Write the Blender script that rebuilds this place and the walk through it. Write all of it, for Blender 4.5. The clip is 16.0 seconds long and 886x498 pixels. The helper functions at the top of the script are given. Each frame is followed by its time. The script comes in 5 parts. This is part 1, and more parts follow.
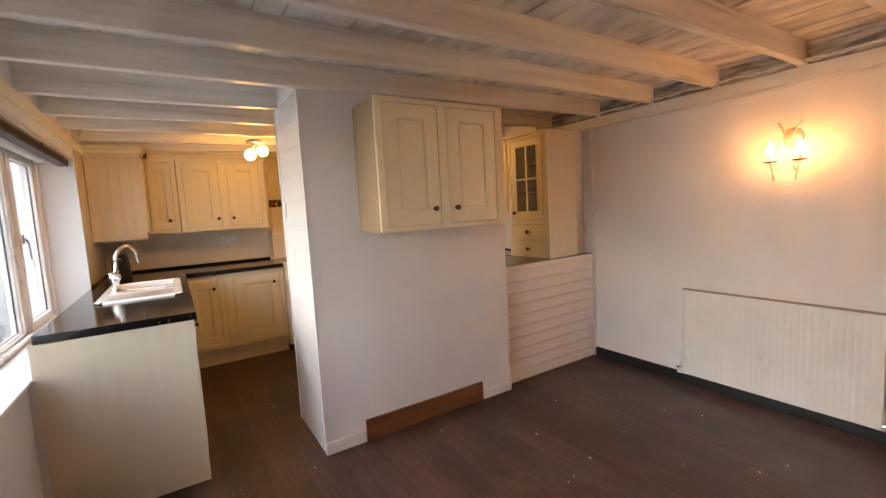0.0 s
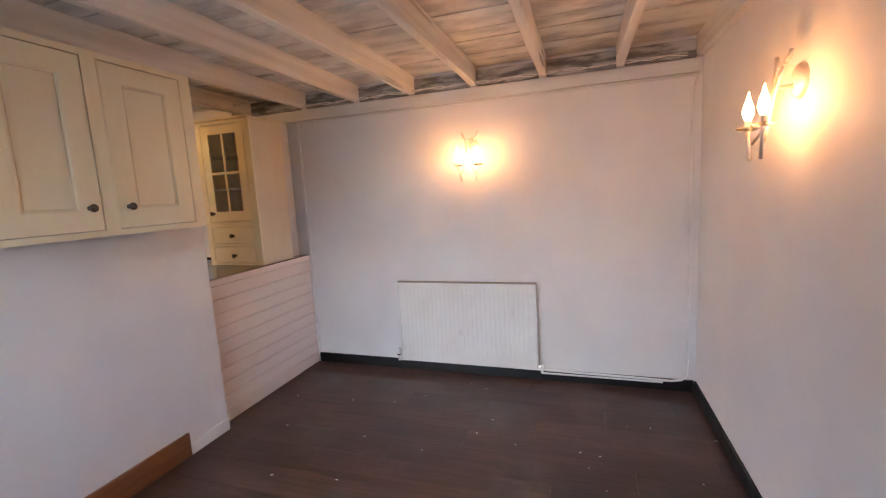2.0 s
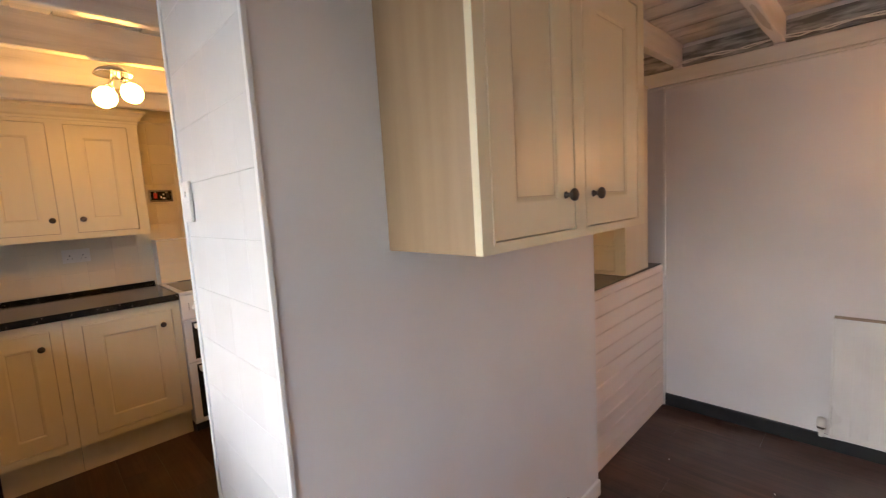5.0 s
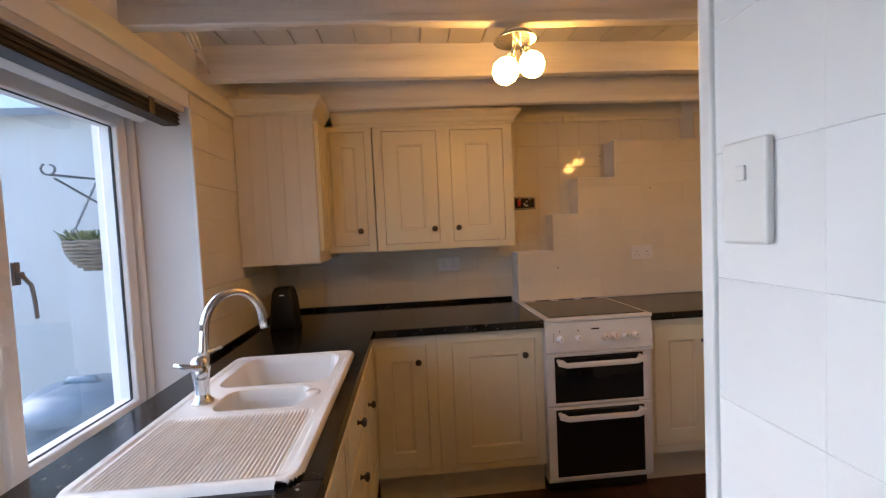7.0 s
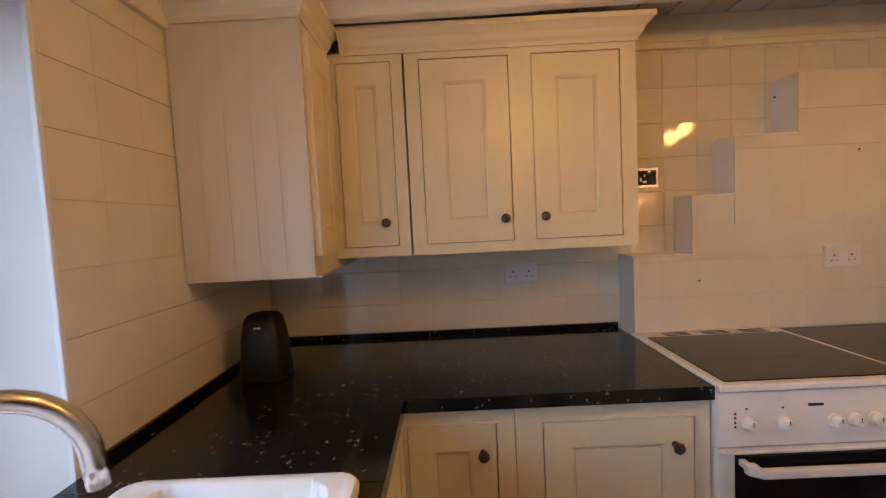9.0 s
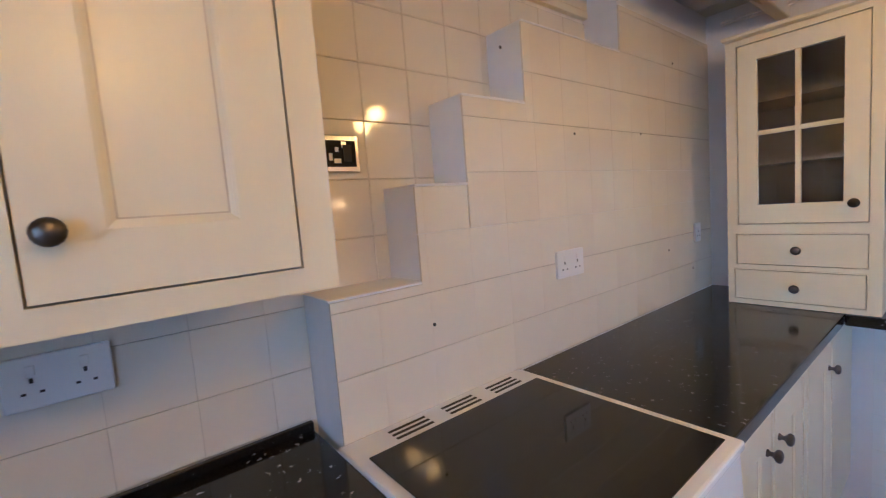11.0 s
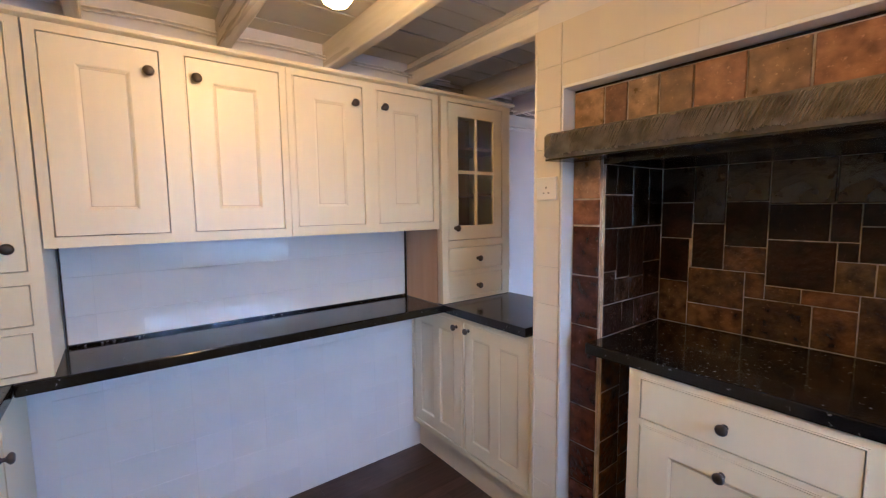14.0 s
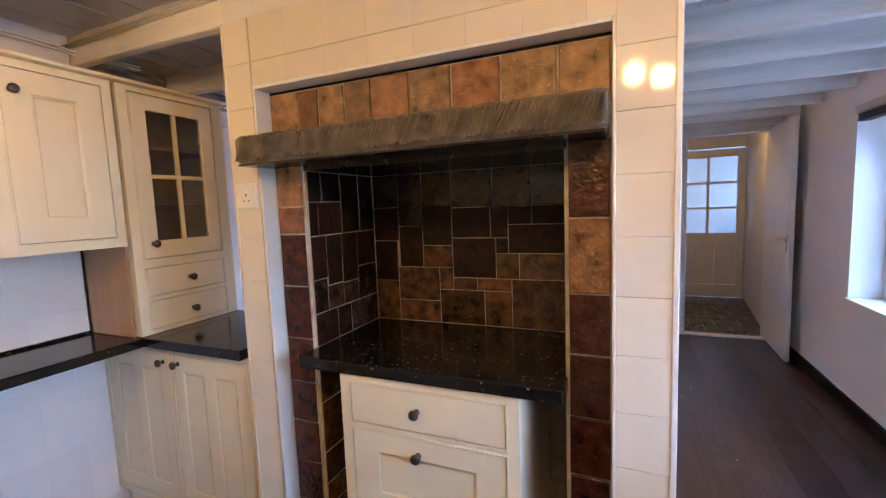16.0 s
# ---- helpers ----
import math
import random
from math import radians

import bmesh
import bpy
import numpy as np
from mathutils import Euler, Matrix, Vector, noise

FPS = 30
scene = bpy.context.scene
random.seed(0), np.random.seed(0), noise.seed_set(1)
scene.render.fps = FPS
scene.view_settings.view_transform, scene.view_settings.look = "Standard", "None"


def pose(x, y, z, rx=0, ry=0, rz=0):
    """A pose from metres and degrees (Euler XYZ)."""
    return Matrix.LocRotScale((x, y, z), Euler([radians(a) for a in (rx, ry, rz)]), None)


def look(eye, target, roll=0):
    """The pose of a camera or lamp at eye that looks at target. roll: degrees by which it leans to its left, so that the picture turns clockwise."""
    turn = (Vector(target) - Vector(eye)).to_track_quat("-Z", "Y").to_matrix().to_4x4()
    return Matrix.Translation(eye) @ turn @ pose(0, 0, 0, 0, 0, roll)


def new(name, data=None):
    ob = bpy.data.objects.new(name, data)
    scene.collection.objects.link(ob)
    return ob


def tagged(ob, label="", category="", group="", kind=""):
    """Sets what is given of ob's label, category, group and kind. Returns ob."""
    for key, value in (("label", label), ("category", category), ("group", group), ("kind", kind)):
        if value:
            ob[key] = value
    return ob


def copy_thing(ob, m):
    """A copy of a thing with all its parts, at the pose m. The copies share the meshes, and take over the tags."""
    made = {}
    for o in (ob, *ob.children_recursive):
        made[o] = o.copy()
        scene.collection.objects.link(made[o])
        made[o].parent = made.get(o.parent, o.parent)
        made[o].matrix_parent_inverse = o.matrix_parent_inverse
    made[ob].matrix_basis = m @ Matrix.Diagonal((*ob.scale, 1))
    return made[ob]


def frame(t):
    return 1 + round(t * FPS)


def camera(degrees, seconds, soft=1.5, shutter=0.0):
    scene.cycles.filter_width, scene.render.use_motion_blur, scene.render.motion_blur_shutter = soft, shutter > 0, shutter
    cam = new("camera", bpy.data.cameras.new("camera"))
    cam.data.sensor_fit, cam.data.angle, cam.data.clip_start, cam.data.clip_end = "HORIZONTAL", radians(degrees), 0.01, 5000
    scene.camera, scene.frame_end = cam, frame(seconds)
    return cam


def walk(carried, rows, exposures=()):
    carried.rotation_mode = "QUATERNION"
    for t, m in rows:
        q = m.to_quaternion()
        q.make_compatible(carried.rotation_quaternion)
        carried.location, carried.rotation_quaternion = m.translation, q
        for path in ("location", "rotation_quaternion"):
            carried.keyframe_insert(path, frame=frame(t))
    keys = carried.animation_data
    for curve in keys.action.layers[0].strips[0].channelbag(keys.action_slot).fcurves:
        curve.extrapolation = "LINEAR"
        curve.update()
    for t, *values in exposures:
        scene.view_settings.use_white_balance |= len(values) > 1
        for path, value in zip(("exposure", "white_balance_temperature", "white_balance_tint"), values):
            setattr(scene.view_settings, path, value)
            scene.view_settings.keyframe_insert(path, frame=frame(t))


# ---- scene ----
cam = camera(92.4, 16.0, soft=1.2, shutter=0.1)
PATH = [
    (0, (0.099, 0.202, 1.361), (1.162, 1.885, 1.171), -3.2),
    (0.5, (0.156, 0.328, 1.357), (1.574, 1.723, 1.153), -3.1),
    (1, (0.201, 0.404, 1.356), (1.854, 1.506, 1.133), -3.2),
    (1.5, (0.226, 0.455, 1.356), (2.03, 1.282, 1.109), -3.3),
    (2, (0.233, 0.477, 1.351), (2.113, 1.106, 1.085), -3.2),
    (2.5, (0.253, 0.541, 1.352), (2.153, 1.097, 1.072), -3.1),
    (3, (0.314, 0.689, 1.343), (2.186, 1.339, 1.069), -3.2),
    (3.5, (0.379, 0.892, 1.36), (2.155, 1.774, 1.102), -2.9),
    (4, (0.4, 1.12, 1.358), (2.093, 2.156, 1.112), -2.6),
    (4.5, (0.375, 1.412, 1.381), (1.978, 2.584, 1.137), -2.8),
    (5, (0.381, 1.696, 1.366), (1.77, 3.118, 1.142), -3.4),
    (5.2, (0.396, 1.815, 1.374), (1.661, 3.35, 1.163), -3.5),
    (7.3, (0.343, 2.705, 1.381), (0.341, 4.703, 1.29), -2.6),
    (7.5, (0.339, 2.786, 1.375), (0.239, 4.782, 1.28), -2.6),
    (8, (0.301, 3.033, 1.369), (0.118, 5.022, 1.265), -2.2),
    (8.1, (0.295, 3.071, 1.365), (0.113, 5.06, 1.267), -2.2),
    (8.2, (0.29, 3.113, 1.371), (0.105, 5.102, 1.266), -2.1),
    (10.3, (0.453, 4.145, 1.384), (1.208, 5.989, 1.212), -4.7),
    (10.5, (0.514, 4.213, 1.378), (1.417, 5.986, 1.185), -4.6),
    (11, (0.681, 4.368, 1.377), (1.919, 5.927, 1.189), -4.5),
    (11.5, (0.809, 4.464, 1.377), (2.395, 5.665, 1.17), -3.4),
    (12, (0.937, 4.493, 1.378), (2.803, 5.18, 1.172), -2.5),
    (12.5, (0.99, 4.505, 1.398), (2.976, 4.55, 1.163), -1.7),
    (13, (1.009, 4.464, 1.392), (2.942, 3.998, 1.177), -1.0),
    (13.5, (0.996, 4.408, 1.389), (2.772, 3.51, 1.187), -0.6),
    (14, (0.982, 4.37, 1.39), (2.565, 3.163, 1.196), -0.7),
    (14.5, (0.949, 4.314, 1.388), (2.328, 2.878, 1.202), -0.8),
    (15, (0.903, 4.252, 1.391), (2.062, 2.633, 1.204), -1.1),
    (15.5, (0.871, 4.214, 1.394), (1.838, 2.474, 1.202), -1.5),
    (16, (0.829, 4.182, 1.396), (1.611, 2.352, 1.196), -2.2),
]
EXPOSURES = [(0, 3.25, 7000, 10), (0.5, 3.4, 7200, 11), (1, 3.4, 6700, 10), (2, 3.33, 5600, 9), (3.5, 3.3, 5300, 9), (4.5, 3.15, 6300, 10), (5, 3.05, 6400, 11), (7.3, 2.55, 5700, 12),
             (8.2, 2.65, 5800, 12), (10.5, 3.35, 4350, 8), (11.5, 3.3, 4150, 7), (12.5, 3.17, 4200, 7), (14, 3.5, 4150, 9), (16, 3.68, 4350, 10)]
walk(cam, [(t, look(eye, target, roll)) for t, eye, target, roll in PATH], EXPOSURES)

# ---- world, sun and lamps' strengths ----
world = bpy.data.worlds.new("world")
scene.world = world
world.use_nodes = True
wn = world.node_tree
sky = wn.nodes.new("ShaderNodeTexSky")
sky.sky_type, sky.sun_disc, sky.sun_elevation, sky.sun_rotation = "NISHITA", False, radians(34), radians(283)
wn.nodes["Background"].inputs[1].default_value = 0.14
wn.links.new(sky.outputs[0], wn.nodes["Background"].inputs[0])
sun = new("sun", bpy.data.lights.new("sun", "SUN"))
sun.data.energy, sun.data.angle, sun.data.color = 0.20, radians(50), (0.94, 0.97, 1.0)
sun.matrix_world = look((0, 0, 10), (8.08, -1.87, 4.4))
TUNGSTEN = (1.0, 0.45, 0.085)
CANDLE = (1.0, 0.40, 0.115)
SCONCE_GLOW, SPOT_GLOW = 120.0, 10.5

# ---- materials ----


def srgb(r, g, b):
    return tuple(((c / 255) / 12.92 if c <= 10 else ((c / 255 + 0.055) / 1.055) ** 2.4) for c in (r, g, b)) + (1,)


def mat(name, a, b=None, rough=0.6, metal=0.0, scale=3.0, stretch=(1, 1, 1), fine=60.0, bump=0.1, pieces=0.0, coat=0.0, sharp=(0.35, 0.65), rvar=0.1, height=0.002):
    m = bpy.data.materials.new(name)
    m.use_nodes = True
    nt = m.node_tree
    p = nt.nodes["Principled BSDF"]
    tc = nt.nodes.new("ShaderNodeTexCoord")
    mp = nt.nodes.new("ShaderNodeMapping")
    mp.inputs["Scale"].default_value = stretch
    n1 = nt.nodes.new("ShaderNodeTexNoise")
    n1.inputs["Scale"].default_value, n1.inputs["Detail"].default_value = scale, 6
    n2 = nt.nodes.new("ShaderNodeTexNoise")
    n2.inputs["Scale"].default_value, n2.inputs["Detail"].default_value = fine, 4
    ramp = nt.nodes.new("ShaderNodeValToRGB")
    ramp.color_ramp.elements[0].position, ramp.color_ramp.elements[1].position = sharp
    ramp.color_ramp.elements[0].color, ramp.color_ramp.elements[1].color = a, b or a
    nt.links.new(tc.outputs["Object"], mp.inputs[0])
    src = mp.outputs[0]
    if pieces:
        info = nt.nodes.new("ShaderNodeObjectInfo")
        add = nt.nodes.new("ShaderNodeVectorMath")
        add.operation = "MULTIPLY_ADD"
        add.inputs[1].default_value = (37.0, 51.0, 23.0)
        nt.links.new(info.outputs["Random"], add.inputs[0])
        nt.links.new(src, add.inputs[2])
        src = add.outputs[0]
    for n in (n1, n2):
        nt.links.new(src, n.inputs["Vector"])
    nt.links.new(n1.outputs["Fac"], ramp.inputs[0])
    out = ramp.outputs[0]
    if pieces:
        hsv = nt.nodes.new("ShaderNodeHueSaturation")
        mr = nt.nodes.new("ShaderNodeMapRange")
        mr.inputs["To Min"].default_value, mr.inputs["To Max"].default_value = 1 - pieces, 1 + pieces
        nt.links.new(info.outputs["Random"], mr.inputs["Value"])
        nt.links.new(mr.outputs[0], hsv.inputs["Value"])
        nt.links.new(out, hsv.inputs["Color"])
        out = hsv.outputs[0]
    nt.links.new(out, p.inputs["Base Color"])
    rr = nt.nodes.new("ShaderNodeMapRange")
    rr.inputs["To Min"].default_value, rr.inputs["To Max"].default_value = max(0.02, rough - rvar), min(1, rough + rvar)
    nt.links.new(n1.outputs["Fac"], rr.inputs["Value"])
    nt.links.new(rr.outputs[0], p.inputs["Roughness"])
    p.inputs["Metallic"].default_value = metal
    p.inputs["Coat Weight"].default_value = coat
    if bump:
        bp = nt.nodes.new("ShaderNodeBump")
        bp.inputs["Strength"].default_value, bp.inputs["Distance"].default_value = bump, height
        nt.links.new(n2.outputs["Fac"], bp.inputs["Height"])
        nt.links.new(bp.outputs[0], p.inputs["Normal"])
    return m


def emit(name, colour, strength):
    m = bpy.data.materials.new(name)
    m.use_nodes = True
    p = m.node_tree.nodes["Principled BSDF"]
    p.inputs["Base Color"].default_value = (0.9, 0.9, 0.9, 1)
    p.inputs["Emission Color"].default_value = (*colour, 1)
    p.inputs["Emission Strength"].default_value = strength
    return m


def glass(name, tint=(1, 1, 1, 1), rough=0.0):
    m = bpy.data.materials.new(name)
    m.use_nodes = True
    p = m.node_tree.nodes["Principled BSDF"]
    p.inputs["Base Color"].default_value = tint
    p.inputs["Roughness"].default_value, p.inputs["Transmission Weight"].default_value, p.inputs["IOR"].default_value = rough, 1, 1.45
    return m


def rgb(r, g, b):
    return (r, g, b, 1)


M_WALL = mat("wall_paint", rgb(0.70, 0.675, 0.66), rgb(0.77, 0.745, 0.73), 0.75, scale=1.6, fine=45, bump=0.25)
M_CREAM = mat("cream_cabinet_paint", rgb(0.765, 0.690, 0.490), rgb(0.780, 0.706, 0.505), 0.34, scale=6, stretch=(5, 5, 0.7), fine=30, bump=0.04)
M_GROOVE = mat("antiqued_brown_groove", rgb(0.56, 0.47, 0.31), rgb(0.65, 0.56, 0.39), 0.5, scale=12)
M_CREAM_SIDE = mat("cream_wood_grain_board", rgb(0.72, 0.63, 0.475), rgb(0.745, 0.66, 0.505), 0.4, scale=3.5, stretch=(7, 7, 0.4), fine=40, bump=0.03)
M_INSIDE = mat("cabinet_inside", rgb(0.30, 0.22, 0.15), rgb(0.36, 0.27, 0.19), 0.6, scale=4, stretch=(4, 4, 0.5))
M_BUFF = mat("buff_board_edge", rgb(0.42, 0.27, 0.15), rgb(0.48, 0.32, 0.19), 0.5, scale=4, stretch=(5, 5, 0.5))
# tan side board, its colour taken darker to carry the shade there
M_TAN_SHADED = mat("tan_cabinet_side_shaded", rgb(0.35, 0.24, 0.135), rgb(0.39, 0.275, 0.16), 0.42, scale=4, stretch=(7, 7, 0.5), fine=40, bump=0.03)
M_KNOB = mat("dark_pewter", rgb(0.05, 0.042, 0.036), rgb(0.13, 0.11, 0.095), 0.35, metal=0.8, scale=30, bump=0.2)
M_TILE = mat("cream_glazed_tile", rgb(0.72, 0.655, 0.53), rgb(0.75, 0.69, 0.565), 0.07, scale=3, fine=14, bump=0.08, pieces=0.01, rvar=0.03)
M_TILE_W = mat("white_glazed_tile", rgb(0.77, 0.76, 0.75), rgb(0.81, 0.80, 0.79), 0.07, scale=3, fine=14, bump=0.05, pieces=0.003, rvar=0.03)
M_GROUT = mat("cream_grout", rgb(0.62, 0.57, 0.49), rgb(0.74, 0.69, 0.60), 0.7, scale=20)
M_BEAM = mat("whitewashed_beam", rgb(0.60, 0.565, 0.51), rgb(0.80, 0.77, 0.72), 0.30, scale=3, stretch=(0.35, 5, 5), fine=24, bump=0.5, pieces=0.05, sharp=(0.3, 0.58), height=0.003)
M_BOARDS = mat("whitewashed_boards", rgb(0.44, 0.425, 0.40), rgb(0.74, 0.72, 0.68), 0.55, scale=3.6, stretch=(2.6, 1.1, 1), fine=34, bump=0.5, sharp=(0.34, 0.58))
M_RAIL = mat("painted_rail", rgb(0.62, 0.60, 0.56), rgb(0.76, 0.74, 0.71), 0.45, scale=2.5, stretch=(5, 0.6, 4), fine=25, bump=0.2)
M_WHITE = mat("white_gloss_paint", rgb(0.74, 0.73, 0.71), rgb(0.80, 0.79, 0.77), 0.32, scale=4, fine=40, bump=0.08)
M_UPVC = mat("white_upvc", rgb(0.74, 0.72, 0.70), rgb(0.79, 0.77, 0.75), 0.3, scale=5, fine=40, bump=0.03)


def floor_wood():
    """Dark vinyl plank: printed grain in long streaks, greyer and redder patches, a dusty film over all."""
    m = mat("dark_wood_plank", rgb(0.024, 0.011, 0.008), rgb(0.084, 0.041, 0.029), 0.36, scale=2.6, stretch=(3.2, 3.2, 0.9), fine=40, bump=0.04, pieces=0.30, sharp=(0.22, 0.80), rvar=0.08, height=0.001)
    nt = m.node_tree
    p = nt.nodes["Principled BSDF"]
    base = p.inputs["Base Color"].links[0].from_socket
    shift = [n for n in nt.nodes if n.type == "VECT_MATH"][0]
    grain_map = nt.nodes.new("ShaderNodeMapping")
    grain_map.inputs["Scale"].default_value = (6.5, 6.5, 0.8)
    nt.links.new(shift.outputs[0], grain_map.inputs[0])
    grain = nt.nodes.new("ShaderNodeTexNoise")
    grain.inputs["Scale"].default_value, grain.inputs["Detail"].default_value, grain.inputs["Distortion"].default_value = 2.4, 9, 0.9
    grain.inputs["Roughness"].default_value = 0.66
    nt.links.new(grain_map.outputs[0], grain.inputs["Vector"])
    tone = nt.nodes.new("ShaderNodeValToRGB")
    tone.color_ramp.elements[0].position, tone.color_ramp.elements[1].position = 0.3, 0.72
    tone.color_ramp.elements[0].color, tone.color_ramp.elements[1].color = rgb(0.38, 0.36, 0.35), rgb(1.5, 1.45, 1.42)
    nt.links.new(grain.outputs["Fac"], tone.inputs[0])
    mul = nt.nodes.new("ShaderNodeMix")
    mul.data_type, mul.blend_type = "RGBA", "MULTIPLY"
    mul.inputs["Factor"].default_value = 1
    nt.links.new(base, mul.inputs["A"])
    nt.links.new(tone.outputs[0], mul.inputs["B"])
    geo = nt.nodes.new("ShaderNodeNewGeometry")
    dust = nt.nodes.new("ShaderNodeTexNoise")
    dust.inputs["Scale"].default_value, dust.inputs["Detail"].default_value, dust.inputs["Roughness"].default_value = 3.3, 8, 0.62
    nt.links.new(geo.outputs["Position"], dust.inputs["Vector"])
    film = nt.nodes.new("ShaderNodeMapRange")
    for k, v in (("From Min", 0.50), ("From Max", 0.76), ("To Min", 0.0), ("To Max", 0.22)):
        film.inputs[k].default_value = v
    nt.links.new(dust.outputs["Fac"], film.inputs["Value"])
    mx = nt.nodes.new("ShaderNodeMix")
    mx.data_type = "RGBA"
    mx.inputs["B"].default_value = rgb(0.21, 0.165, 0.14)
    nt.links.new(film.outputs[0], mx.inputs["Factor"])
    nt.links.new(mul.outputs["Result"], mx.inputs["A"])
    nt.links.new(mx.outputs["Result"], p.inputs["Base Color"])
    return m


M_FLOOR = floor_wood()
M_BLACK = mat("black_gloss_paint", rgb(0.003, 0.003, 0.004), rgb(0.007, 0.007, 0.008), 0.5, scale=6)
M_BOARD = mat("varnished_brown_board", rgb(0.13, 0.045, 0.018), rgb(0.21, 0.08, 0.03), 0.35, scale=4, stretch=(0.8, 5, 6), bump=0.1)
M_RAD = mat("radiator_enamel", rgb(0.72, 0.70, 0.66), rgb(0.78, 0.76, 0.72), 0.3, scale=4, fine=20, bump=0.04)
M_CHROME = mat("chrome", rgb(0.62, 0.60, 0.58), rgb(0.74, 0.72, 0.70), 0.2, metal=1, scale=8, bump=0.02, rvar=0.05)
M_ENAMEL = mat("white_enamel", rgb(0.78, 0.77, 0.75), rgb(0.82, 0.81, 0.79), 0.2, scale=5, bump=0.02)
M_CERAMIC = mat("white_ceramic", rgb(0.74, 0.72, 0.69), rgb(0.80, 0.78, 0.75), 0.16, scale=5, fine=200, bump=0.02)
M_BLACKGLASS = mat("black_oven_glass", rgb(0.006, 0.006, 0.007), rgb(0.012, 0.012, 0.013), 0.06, scale=5, bump=0.0, rvar=0.03)
M_STONE = mat("tooled_gritstone", rgb(0.080, 0.069, 0.044), rgb(0.20, 0.172, 0.112), 0.7, scale=14, fine=90, bump=0.7, height=0.006)
# same gritstone made paler, so the ridges hold lamplight in their colour
M_RIDGE_LIT = mat("ridge_lit_gritstone", rgb(0.20, 0.168, 0.108), rgb(0.42, 0.355, 0.235), 0.65, scale=20, fine=90, bump=0.5)
M_RENDER = mat("white_render", rgb(0.42, 0.415, 0.39), rgb(0.48, 0.475, 0.45), 0.85, scale=1.5, fine=60, bump=0.3)
M_FASCIA = mat("pale_blue_paint", rgb(0.45, 0.52, 0.62), rgb(0.52, 0.58, 0.67), 0.5)
M_ROOF = mat("roof_slate", rgb(0.12, 0.12, 0.13), rgb(0.22, 0.21, 0.21), 0.7, scale=6)
M_REDTILE = mat("red_roof_tile", rgb(0.30, 0.09, 0.05), rgb(0.42, 0.15, 0.09), 0.8, scale=9, fine=20, bump=0.5)
M_BIN = mat("blue_grey_plastic", rgb(0.085, 0.12, 0.155), rgb(0.14, 0.185, 0.23), 0.45, scale=5, bump=0.1)
M_WICKER = mat("grey_wicker", rgb(0.10, 0.08, 0.055), rgb(0.22, 0.18, 0.13), 0.85, scale=25, bump=0.8)
M_MOSS = mat("moss_and_stems", rgb(0.05, 0.08, 0.02), rgb(0.16, 0.17, 0.05), 0.9, scale=20, bump=0.6)
M_IRON = mat("grey_iron", rgb(0.08, 0.085, 0.09), rgb(0.16, 0.165, 0.17), 0.5, metal=0.6, scale=12)
# patchy grey, darker than the ceiling boards
M_GREY_BOARD = mat("patchy_dark_grey_board", rgb(0.17, 0.165, 0.155), rgb(0.50, 0.49, 0.46), 0.7, scale=5, stretch=(4, 1.2, 7), fine=30, bump=0.6, sharp=(0.40, 0.60))
M_GROUND = mat("concrete_yard", rgb(0.16, 0.155, 0.145), rgb(0.30, 0.29, 0.27), 0.9, scale=1.5, fine=40, bump=0.5)
M_FENCE = mat("weathered_fence_board", rgb(0.20, 0.16, 0.11), rgb(0.34, 0.29, 0.22), 0.85, scale=4, stretch=(1, 1, 8), bump=0.4)
M_BLIND = mat("dark_wood_slat", rgb(0.018, 0.012, 0.01), rgb(0.055, 0.035, 0.028), 0.5, scale=6, stretch=(1, 0.5, 4))
M_HEADRAIL = mat("beige_metal_rail", rgb(0.50, 0.45, 0.40), rgb(0.56, 0.51, 0.46), 0.4)
M_CAP = mat("aged_buff_enamel", rgb(0.33, 0.25, 0.17), rgb(0.42, 0.33, 0.24), 0.45)
M_CLAD = mat("blush_white_board_paint", rgb(0.77, 0.68, 0.63), rgb(0.81, 0.725, 0.675), 0.5, scale=3, stretch=(0.6, 4, 4), bump=0.06)
M_PLASTIC = mat("white_plastic", rgb(0.72, 0.70, 0.67), rgb(0.77, 0.75, 0.72), 0.35, bump=0.02)
M_DARK = mat("dark_slot", rgb(0.012, 0.011, 0.01), rgb(0.02, 0.018, 0.017), 0.6)
M_RED = mat("red_rocker", rgb(0.45, 0.02, 0.015), rgb(0.5, 0.03, 0.02), 0.3)
M_JET = mat("glossy_black_surface", rgb(0.007, 0.006, 0.006), rgb(0.022, 0.017, 0.014), 0.22, scale=12, bump=0.6)
M_LGROUT = mat("pale_lime_grout", rgb(0.36, 0.31, 0.24), rgb(0.56, 0.49, 0.38), 0.9, scale=25, bump=0.4)

def candle_bulb():
    """Pearly bulb glass, aglow from the coil in it."""
    m = emit("lit_candle_bulb", CANDLE, 3.5)
    p = m.node_tree.nodes["Principled BSDF"]
    p.inputs["Transmission Weight"].default_value, p.inputs["Roughness"].default_value, p.inputs["IOR"].default_value = 1.0, 0.15, 1.1
    return m


M_COIL = emit("lit_bulb_coil", CANDLE, SCONCE_GLOW)
M_BULB = candle_bulb()
M_SPOT = emit("lit_opal_glass", TUNGSTEN, SPOT_GLOW)
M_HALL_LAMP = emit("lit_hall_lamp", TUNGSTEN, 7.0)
M_GLASS = glass("window_glass")
M_DISH = glass("clear_glass_dish", (0.98, 0.98, 0.97, 1), 0.22)
M_SATIN = mat("brushed_silver_metal", rgb(0.70, 0.64, 0.58), rgb(0.80, 0.74, 0.68), 0.38, metal=0.7, scale=20)
M_HANDLE = mat("grey_satin_metal", rgb(0.22, 0.21, 0.21), rgb(0.30, 0.29, 0.285), 0.35, metal=0.5, scale=20)
